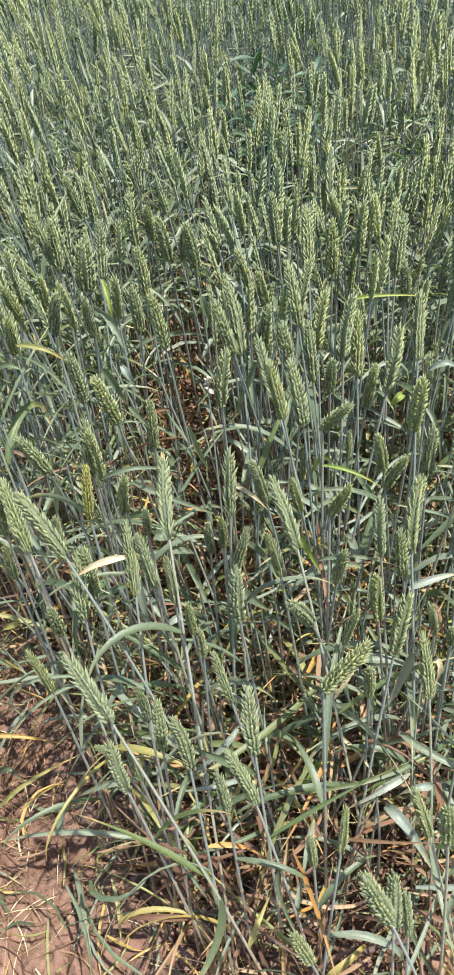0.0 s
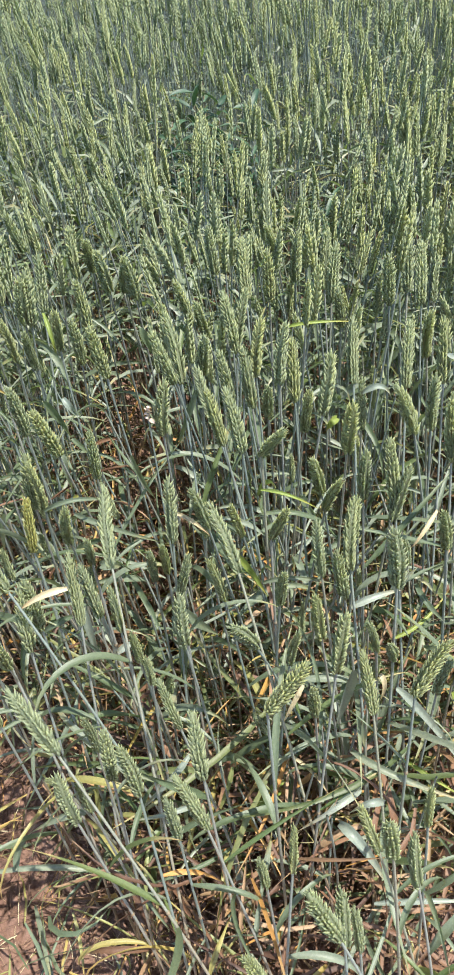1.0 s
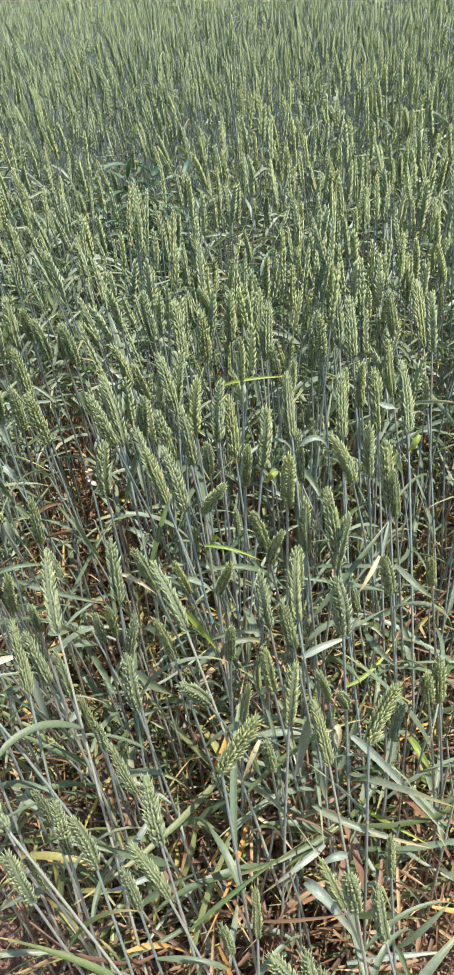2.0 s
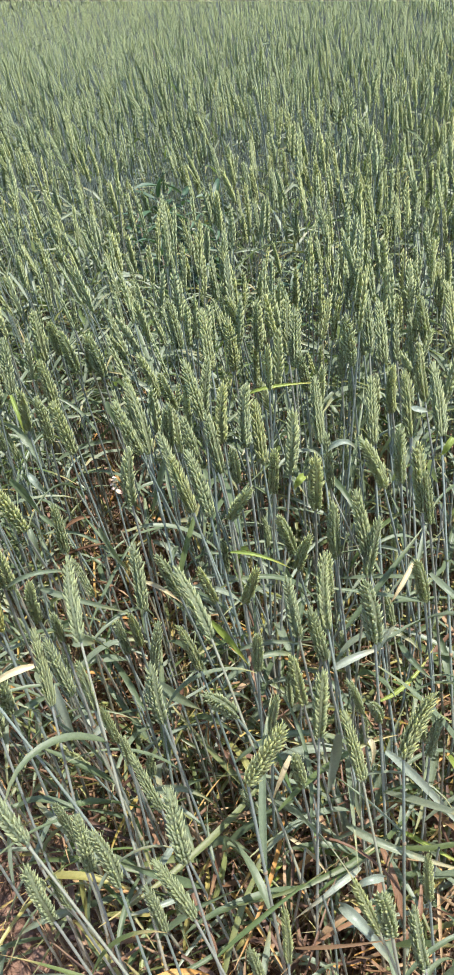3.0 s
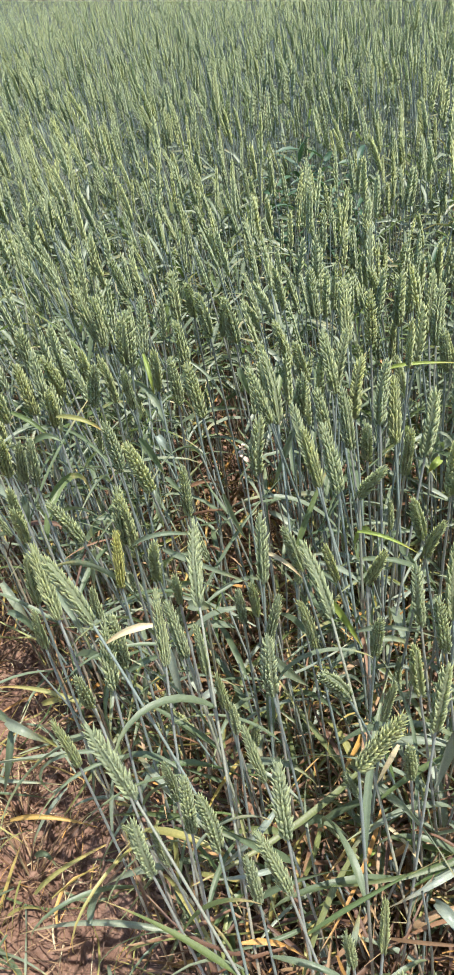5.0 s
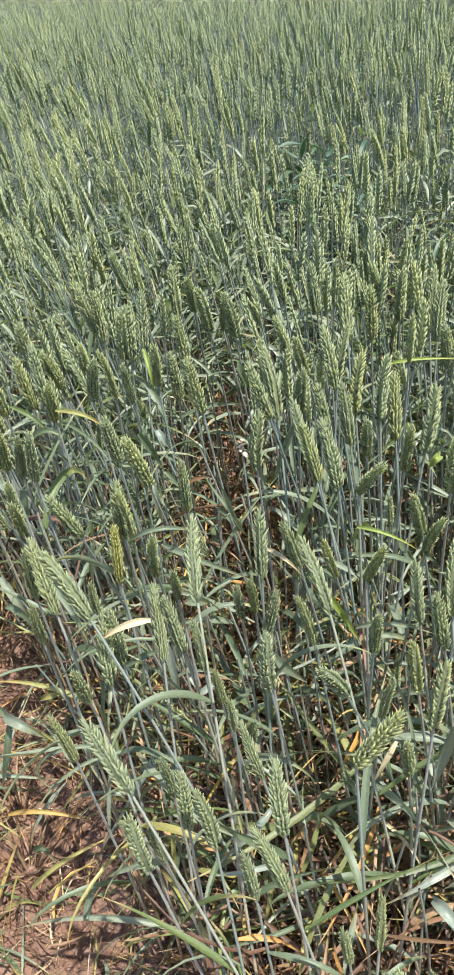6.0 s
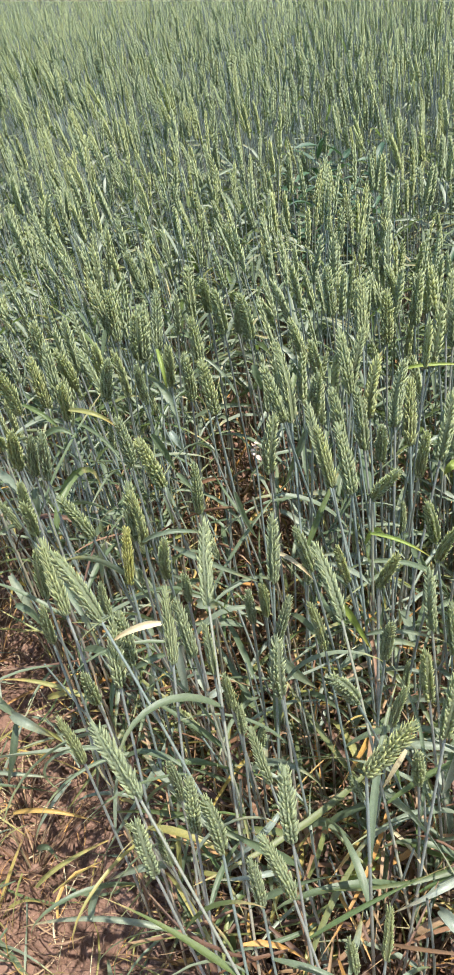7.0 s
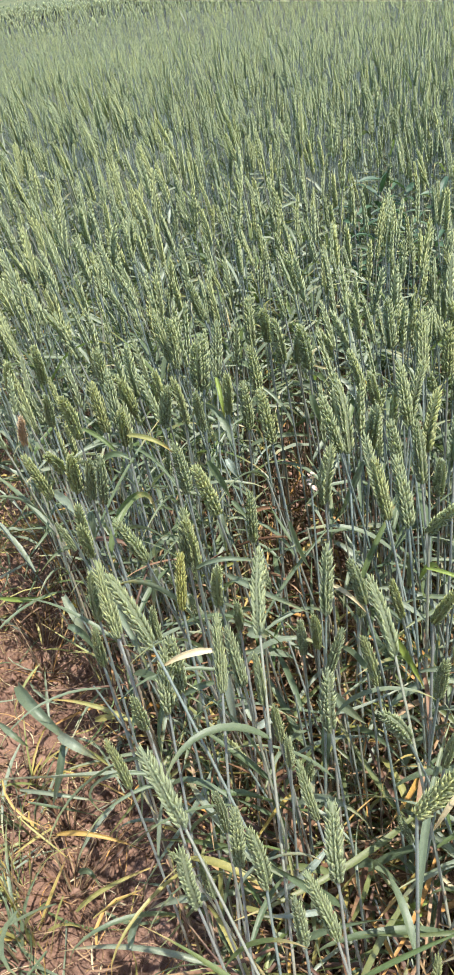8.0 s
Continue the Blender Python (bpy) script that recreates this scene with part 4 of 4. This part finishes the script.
# the crop behind, denser than one could count
stand("wheat_stand", "dense green wheat with unripe ears, close to the edge", np.concatenate([first, second[~near]]), 1, rng, 8, 4)
p = scatter(rng, -1.8, 1.3, 1.1, 2.0, 620, lambda x, y: wedge(x, y) & in_field(x, y) & ~hollow(x, y) & ~thin(x, y), crop_height, 0.035)
stand("wheat_stand", "dense green wheat with unripe ears", p, 1, rng, 5, 5)
p = scatter(rng, -2.5, 1.8, 2.0, 3.0, 900, wedge, crop_height, 0.040)
stand("wheat_stand", "dense green wheat with unripe ears", p, 2, rng, 3, 3)
p = scatter(rng, -3.0, 2.1, 3.0, 4.2, 880, wedge, crop_height, 0.042)
stand("wheat_stand", "dense green wheat with unripe ears", p, 2, rng, 3, 2, 11)
p = scatter(rng, -4.6, 3.0, 4.2, 6.6, 560, wedge, crop_height, 0.045)
stand("wheat_stand", "dense green wheat with unripe ears", p, 2, rng, 3, 1, 7)
p = scatter(rng, -9, 6, 6.6, 13.0, 140, wedge, crop_height, 0.035)
stand("wheat_stand", "distant green wheat merging into one surface", p, 3, rng, 2, 1)
# the rest of the field on both sides
p = scatter(rng, -5.2, 5.2, 0.5, 6.6, 240, lambda x, y: ~wedge(x, y) & ((np.abs(x) > 1.05) | (y > 1.3)), crop_height, 0.04)
stand("wheat_stand", "green wheat on both sides of the bare strip", p, 3, rng, 2, 2)
p = scatter(rng, -11.0, 9.0, 6.6, 14.0, 70, lambda x, y: ~wedge(x, y), crop_height, 0.04)
stand("wheat_stand", "distant green wheat on both sides", p, 3, rng, 2, 1)


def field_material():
    """A far crop seen as one surface: leaves, ears and the gaps between them, whose shade is put into the colour."""
    m, n, l = material("far_field_with_shade")
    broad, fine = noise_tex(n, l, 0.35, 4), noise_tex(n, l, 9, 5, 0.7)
    # greens lowered: the shade among far plants is part of these colours
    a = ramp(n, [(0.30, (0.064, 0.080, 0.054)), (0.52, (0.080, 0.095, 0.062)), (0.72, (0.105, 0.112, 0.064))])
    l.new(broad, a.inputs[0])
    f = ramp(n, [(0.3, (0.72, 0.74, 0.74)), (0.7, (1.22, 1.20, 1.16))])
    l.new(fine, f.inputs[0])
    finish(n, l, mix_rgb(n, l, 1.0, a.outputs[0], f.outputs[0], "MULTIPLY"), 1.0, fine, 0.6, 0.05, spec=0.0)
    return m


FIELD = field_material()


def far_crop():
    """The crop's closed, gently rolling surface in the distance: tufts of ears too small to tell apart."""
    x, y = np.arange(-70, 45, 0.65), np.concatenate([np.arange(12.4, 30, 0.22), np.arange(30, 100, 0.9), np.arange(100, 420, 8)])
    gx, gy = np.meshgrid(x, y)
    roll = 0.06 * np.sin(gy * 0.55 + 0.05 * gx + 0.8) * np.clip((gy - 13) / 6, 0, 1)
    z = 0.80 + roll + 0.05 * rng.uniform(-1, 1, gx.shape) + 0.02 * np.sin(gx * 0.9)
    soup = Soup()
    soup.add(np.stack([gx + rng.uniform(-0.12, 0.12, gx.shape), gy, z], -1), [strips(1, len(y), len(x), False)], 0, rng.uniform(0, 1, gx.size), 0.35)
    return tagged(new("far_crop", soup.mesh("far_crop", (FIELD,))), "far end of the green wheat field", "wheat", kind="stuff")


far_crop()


# ---- ground ----
def axis(a, b, fine, far):
    inner = np.arange(a, b + fine / 2, fine)
    out, step, w = [], fine, 0.0
    while w < far:
        step *= 1.35
        w += step
        out.append(w)
    out = np.array(out)
    return np.concatenate([(a - out)[::-1], inner, b + out])


def soil_height(x, y):
    """Crumbled plates with cracks between them, over gentle unevenness."""
    near = min(1.0, (x + 1.00) / 0.08, (0.25 - x) / 0.08, (y - 0.17) / 0.08, (1.35 - y) / 0.08)
    if near <= 0:
        return 0.0
    wx, wy = x + 0.03 * noise.noise((x * 9, y * 9, 5)), y + 0.03 * noise.noise((x * 9, y * 9, 8))
    d, _ = noise.voronoi((wx * 24, wy * 24, 0))
    e, _ = noise.voronoi((wx * 60, wy * 60, 3))
    crack = -0.024 * max(0.0, 1 - (d[1] - d[0]) / 0.22) - 0.009 * max(0.0, 1 - (e[1] - e[0]) / 0.25)
    plate = 0.010 * noise.noise((x * 14, y * 14, 2))
    crumb = 0.007 * abs(noise.noise((x * 48, y * 48, 6))) + 0.003 * abs(noise.noise((x * 105, y * 105, 9)))
    return near * (crack + plate + crumb + 0.014 * noise.fractal((x * 5, y * 5, 0), 1.0, 2.0, 3) + 0.004 * noise.noise((x * 70, y * 70, 4)))


xs, ys = axis(-0.95, 0.20, 0.0066, 900), axis(0.22, 1.30, 0.0066, 900)
gx, gy = np.meshgrid(xs, ys)
gz = np.array([soil_height(x, y) for x, y in zip(gx.ravel(), gy.ravel())])
soup = Soup()
soup.add(np.stack([gx.ravel(), gy.ravel(), gz], -1), [strips(1, len(ys), len(xs), False)])
tagged(new("ground", soup.mesh("ground", (SOIL,))), "dry reddish-brown cracked field soil", "soil", kind="structure")


def lump():
    """Small rough clods."""
    a = np.arange(6) * np.pi / 3
    v = np.concatenate([[[0, 0, -0.6]]] + [np.stack([np.cos(a + 0.5 * i) * r, np.sin(a + 0.5 * i) * r, np.full(6, z)], -1) for i, (z, r) in enumerate([(-0.4, 0.8), (0.05, 1.0), (0.45, 0.7)])] + [[[0, 0, 0.62]]])
    f3 = np.array([(0, 1 + (i + 1) % 6, 1 + i) for i in range(6)] + [(19, 13 + i, 13 + (i + 1) % 6) for i in range(6)])
    return v, [f3, strips(1, 3, 6, True) + 1]


def clods(rng, n):
    v, faces = lump()
    soup = Soup()
    x, y = rng.uniform(-0.95, 0.2, n), rng.uniform(0.24, 1.3, n)
    size = 0.0025 + 0.011 * rng.uniform(0, 1, n) ** 3
    for i in range(n):
        vv = v * (1 + rng.uniform(-0.22, 0.22, v.shape)) * size[i] * rng.uniform(0.7, 1.3, 3)
        m = np.array(Euler(rng.uniform(0, 6.28, 3)).to_matrix())
        soup.add(vv @ m.T + (x[i], y[i], soil_height(x[i], y[i]) + size[i] * 0.35), faces)
    return tagged(new("soil_clods", soup.mesh("soil_clods", (SOIL,))), "small dry crumbled clods lying on the soil", "soil", kind="stuff")


clods(rng, 1800)


def litter(name, label, n, mat, low, high, x0, x1, y0, y1, length, width, keep):
    """Withered blades that lie on the soil and lean among the stems."""
    x, y = rng.uniform(x0, x1, n), rng.uniform(y0, y1, n)
    k = keep(x, y)
    x, y, n = x[k], y[k], int(k.sum())
    z = np.array([soil_height(a, b) for a, b in zip(x, y)]) + low + (high - low) * rng.uniform(0, 1, n) ** 2
    at = np.stack([x, y, z], -1)
    rise = np.where(z < 0.04, rng.uniform(0.0, 0.35, n), rng.uniform(-0.7, 0.9, n))
    soup = Soup()
    v, f, tip, across = leaves(at, rng.uniform(0, 6.28, n), rise, rng.uniform(*length, n), rng.uniform(*width, n), rng.uniform(0.1, 1.1, n), rng.normal(0, 0.9, n), rng.normal(0, 2.0, n), 6, 3)
    v = np.array(v)
    v[..., 2] = np.maximum(v[..., 2], 0.004 + 0.004 * rng.uniform(0, 1, (n, 1, 1)))
    soup.add(v, f, 0, 0.0, tip, across)
    return tagged(new(name, soup.mesh(name, (mat,))), label, "litter", kind="stuff")


everywhere = lambda x, y: x < 9  # noqa: E731
litter("dry_litter", "withered brown leaves hanging round the feet of the stems", 1200, DRY, 0.03, 0.36, -0.35, 0.48, 0.28, 0.80, (0.07, 0.20), (0.0028, 0.0075), lambda x, y: x > track_edge(y) + 0.04)
litter("dry_litter", "withered brown wheat leaves low among the stems", 4600, DRY, 0.0, 0.20, -1.1, 0.7, 0.3, 1.6, (0.05, 0.17), (0.0018, 0.0070), in_field)
litter("dry_litter", "withered straw lying on the bare soil", 3200, DRY, 0.0, 0.045, -1.0, 0.5, 0.26, 1.4, (0.03, 0.13), (0.0008, 0.0026), everywhere)
litter("dry_litter", "matted pale straw on the bare strip", 900, DRY, 0.0, 0.04, -1.0, -0.2, 0.3, 1.6, (0.04, 0.12), (0.001, 0.0034), lambda x, y: ~in_field(x, y) & (x < track_edge(y) + 0.1))
litter("dry_litter", "pale bleached straw scattered on the bare strip", 380, STRAW, 0.0, 0.03, -1.0, -0.2, 0.3, 1.6, (0.03, 0.10), (0.001, 0.003), lambda x, y: ~in_field(x, y) & (x < track_edge(y) + 0.1))
litter("yellow_litter", "yellow wilting leaves low among the stems", 740, YELLOW, 0.0, 0.24, -1.1, 0.7, 0.3, 1.6, (0.05, 0.15), (0.0022, 0.0062), everywhere)
deep = lambda x, y: ~thin(x, y) & (x > track_edge(y) + 0.07) & (y > 0.40 + 0.2 * np.abs(x - 0.15))  # noqa: E731
litter("low_leaves", "grey-green lower leaves crossing among the stems", 380, LEAF, 0.10, 0.46, -0.45, 0.60, 0.36, 1.05, (0.12, 0.25), (0.0045, 0.010), deep)
litter("low_leaves", "dark olive-green lower leaves crossing among the stems", 560, OLIVE, 0.06, 0.42, -0.45, 0.60, 0.36, 1.05, (0.12, 0.25), (0.0045, 0.010), deep)
litter("yellow_litter", "yellow-green wilting lower leaves among the stems", 120, WILTING, 0.06, 0.40, -0.40, 0.55, 0.36, 0.95, (0.08, 0.18), (0.004, 0.0085), deep)
litter("dry_litter", "withered red-brown leaves in a thin place of the crop", 700, DRY, 0.0, 0.22, -0.27, -0.04, 0.80, 1.45, (0.05, 0.15), (0.0025, 0.0075), thin)
litter("low_leaves", "thin green leaf blades trailing low over the soil", 420, LEAF, 0.01, 0.30, -1.1, 0.7, 0.3, 1.6, (0.08, 0.22), (0.003, 0.008), everywhere)


# ---- weeds among the crop ----
def weed(x, y, low, high, count):
    """A leafy weed: a thin stalk with narrow pointed leaves up its length."""
    plant = new("weed")
    plant.location = (x, y, 0)
    tagged(plant, "leafy weed standing among the wheat, its green darkened for shade", "weed")
    one = lambda v: np.array([v])  # noqa: E731
    soup = Soup()
    v, f, up = stems(np.array([[0, 0, -0.01]]), np.array([[0.01, 0.0, high * 0.5]]), np.array([[0.0, 0.01, high]]), one(0.003), one(0.0015), 8, 6)
    soup.add(v, f, 0, 0.3, 0.2 + 0.1 * up)
    part("stalk", soup.mesh("stalk", (STEM,)), plant)
    for i in range(count):
        soup = Soup()
        z = low + (high - low) * i / (count - 1)
        v, f, tip, across = leaves(np.array([[0.0, 0.0, z]]), one(i * 2.4), one(rng.uniform(0.3, 1.1)), one(rng.uniform(0.04, 0.085)), one(rng.uniform(0.009, 0.016)), one(rng.uniform(0.5, 1.6)), one(rng.normal(0, 0.3)), one(rng.normal(0, 0.5)), 9, 5)
        soup.add(v, f, 0, 0.0, tip * 0.6, across)
        part("leaf", soup.mesh("leaf", (SHADE_WEED,)), plant)


# weed green taken darker: the shade in the crop's hollow is in this colour
SHADE_WEED = leaf_material("shade_weed_leaf", [(0.0, (0.024, 0.056, 0.034)), (1.0, (0.045, 0.088, 0.044))], [(0.0, (0.045, 0.08, 0.04)), (1.0, (0.08, 0.12, 0.045))], 0.5, 0.25)
PETAL = leaf_material("pale_petal", [(0.0, (0.52, 0.37, 0.31)), (1.0, (0.60, 0.47, 0.40))], [(0.0, (0.5, 0.33, 0.26)), (1.0, (0.56, 0.4, 0.33))], 0.6, 0.3)


def flower(x, y, z):
    """A pale pinkish withered flower on a thin stalk."""
    plant = new("wild_flower")
    plant.location = (x, y, 0)
    tagged(plant, "pale pinkish withered flower on a thin stalk", "flower")
    one = lambda v: np.array([v])  # noqa: E731
    soup = Soup()
    v, f, up = stems(np.array([[0, 0, -0.01]]), np.array([[0.0, 0.03, z * 0.5]]), np.array([[0.0, 0.0, z]]), one(0.0016), one(0.001), 8, 5)
    soup.add(v, f, 0, 0.3, up)
    part("stalk", soup.mesh("stalk", (STEM,)), plant)
    for i in range(9):
        soup = Soup()
        v, f, tip, across = leaves(np.array([[0.0, 0.0, z - 0.012 + 0.002 * i]]), one(i * 2.4), one(rng.uniform(-0.4, 0.9)), one(rng.uniform(0.005, 0.009)), one(0.005), one(rng.uniform(-0.8, 1.4)), one(0.0), one(rng.normal(0, 0.8)), 5, 3)
        soup.add(v, f, 0, 0.0, tip * 0.6, across)
        part("petal", soup.mesh("petal", (PETAL,)), plant)


def tuft(x, y, mat, label, count, high, wide=0.0042):
    """A tuft of thin withered blades that rise from one foot."""
    plant = new("grass_tuft")
    plant.location = (x, y, soil_height(x, y))
    tagged(plant, label, "grass", "tufts on the bare strip")
    one = lambda v: np.array([v])  # noqa: E731
    for i in range(3):
        soup = Soup()
        tx, ty = rng.normal(0, 0.05, 2)
        v, f, up = stems(np.array([[tx * 0.1, ty * 0.1, -0.006]]), np.array([[tx * 0.3, ty * 0.3, high * 0.5]]), np.array([[tx, ty, high * rng.uniform(0.8, 1.2)]]), one(0.0013), one(0.0006), 7, 5)
        soup.add(v, f, 0, 0.4, 0.1 * up)
        part("stalk", soup.mesh("stalk", (STEM,)), plant)
    for i in range(count):
        soup = Soup()
        a = rng.uniform(0, 6.28)
        foot = np.array([[0.012 * math.cos(a), 0.012 * math.sin(a), -0.004]])
        v, f, tip, across = leaves(foot, one(a + rng.normal(0, 0.5)), one(rng.uniform(0.7, 1.45)), one(high * rng.uniform(0.5, 1.1)), one(rng.uniform(0.4, 1.0) * wide), one(rng.uniform(0.0, 1.6)), one(rng.normal(0, 0.5)), one(rng.normal(0, 1.2)), 9, 3)
        soup.add(v, f, 0, 0.0, tip, across)
        part("leaf", soup.mesh("leaf", (mat,)), plant)


for x, y in ((-0.80, 1.27), (-0.77, 1.21), (-0.74, 1.12), (-0.70, 1.04), (-0.53, 0.70), (-0.49, 0.60)):
    tuft(x, y, DRY, "withered orange-brown grass tuft on the bare soil", 22, 0.16)
for x, y in ((-0.93, 1.50), (-0.87, 1.47), (-0.98, 1.42)):
    tuft(x, y, YELLOW, "yellowing grass tuft on the bare soil", 20, 0.17)
for x, y in ((-0.63, 0.78), (-0.57, 0.60), (-0.53, 0.53)):
    tuft(x, y, YELLOW, "yellow-green wilting grass tuft on the bare soil", 11, 0.20, 0.0065)
for x, y in ((-0.61, 0.71), (-0.59, 0.57), (-0.54, 0.50)):
    tuft(x, y, LEAF, "green grass tuft on the bare soil", 12, 0.22, 0.0075)
# weeds added to fill the hollow and give it the dark of shade
for x, y, low, high in ((-0.022, 1.80, 0.42, 0.74), (-0.07, 1.74, 0.36, 0.70), (0.03, 1.86, 0.38, 0.70), (0.10, 1.80, 0.38, 0.70), (0.04, 1.70, 0.36, 0.68), (-0.03, 1.64, 0.36, 0.66), (0.09, 1.66, 0.34, 0.66), (0.0, 1.92, 0.38, 0.70), (0.21, 1.42, 0.34, 0.62)):
    weed(x, y, low, high, 26)
flower(-0.083, 0.664, 0.74)


def grass_margin(n):
    """A row of dark blades, added to stand for the shade in a dip of the far crop."""
    x, y = rng.uniform(-26, 6, n), 13.9 + rng.normal(0, 0.25, n)
    soup = Soup()
    v, f, tip, across = leaves(np.stack([x, y, np.full(n, 0.45)], -1), rng.uniform(0, 6.28, n), rng.uniform(0.9, 1.5, n), rng.uniform(0.35, 0.52, n), rng.uniform(0.03, 0.06, n), rng.uniform(0.0, 1.0, n), np.zeros(n), rng.normal(0, 0.8, n), 4, 2)
    soup.add(v, f, 0, 0.0, tip * 0.6, across)
    return tagged(new("grass_margin", soup.mesh("grass_margin", (SHADE_WEED,))), "row of dark blades added for the shade in a dip of the far crop", "grass", kind="stuff")


grass_margin(5000)
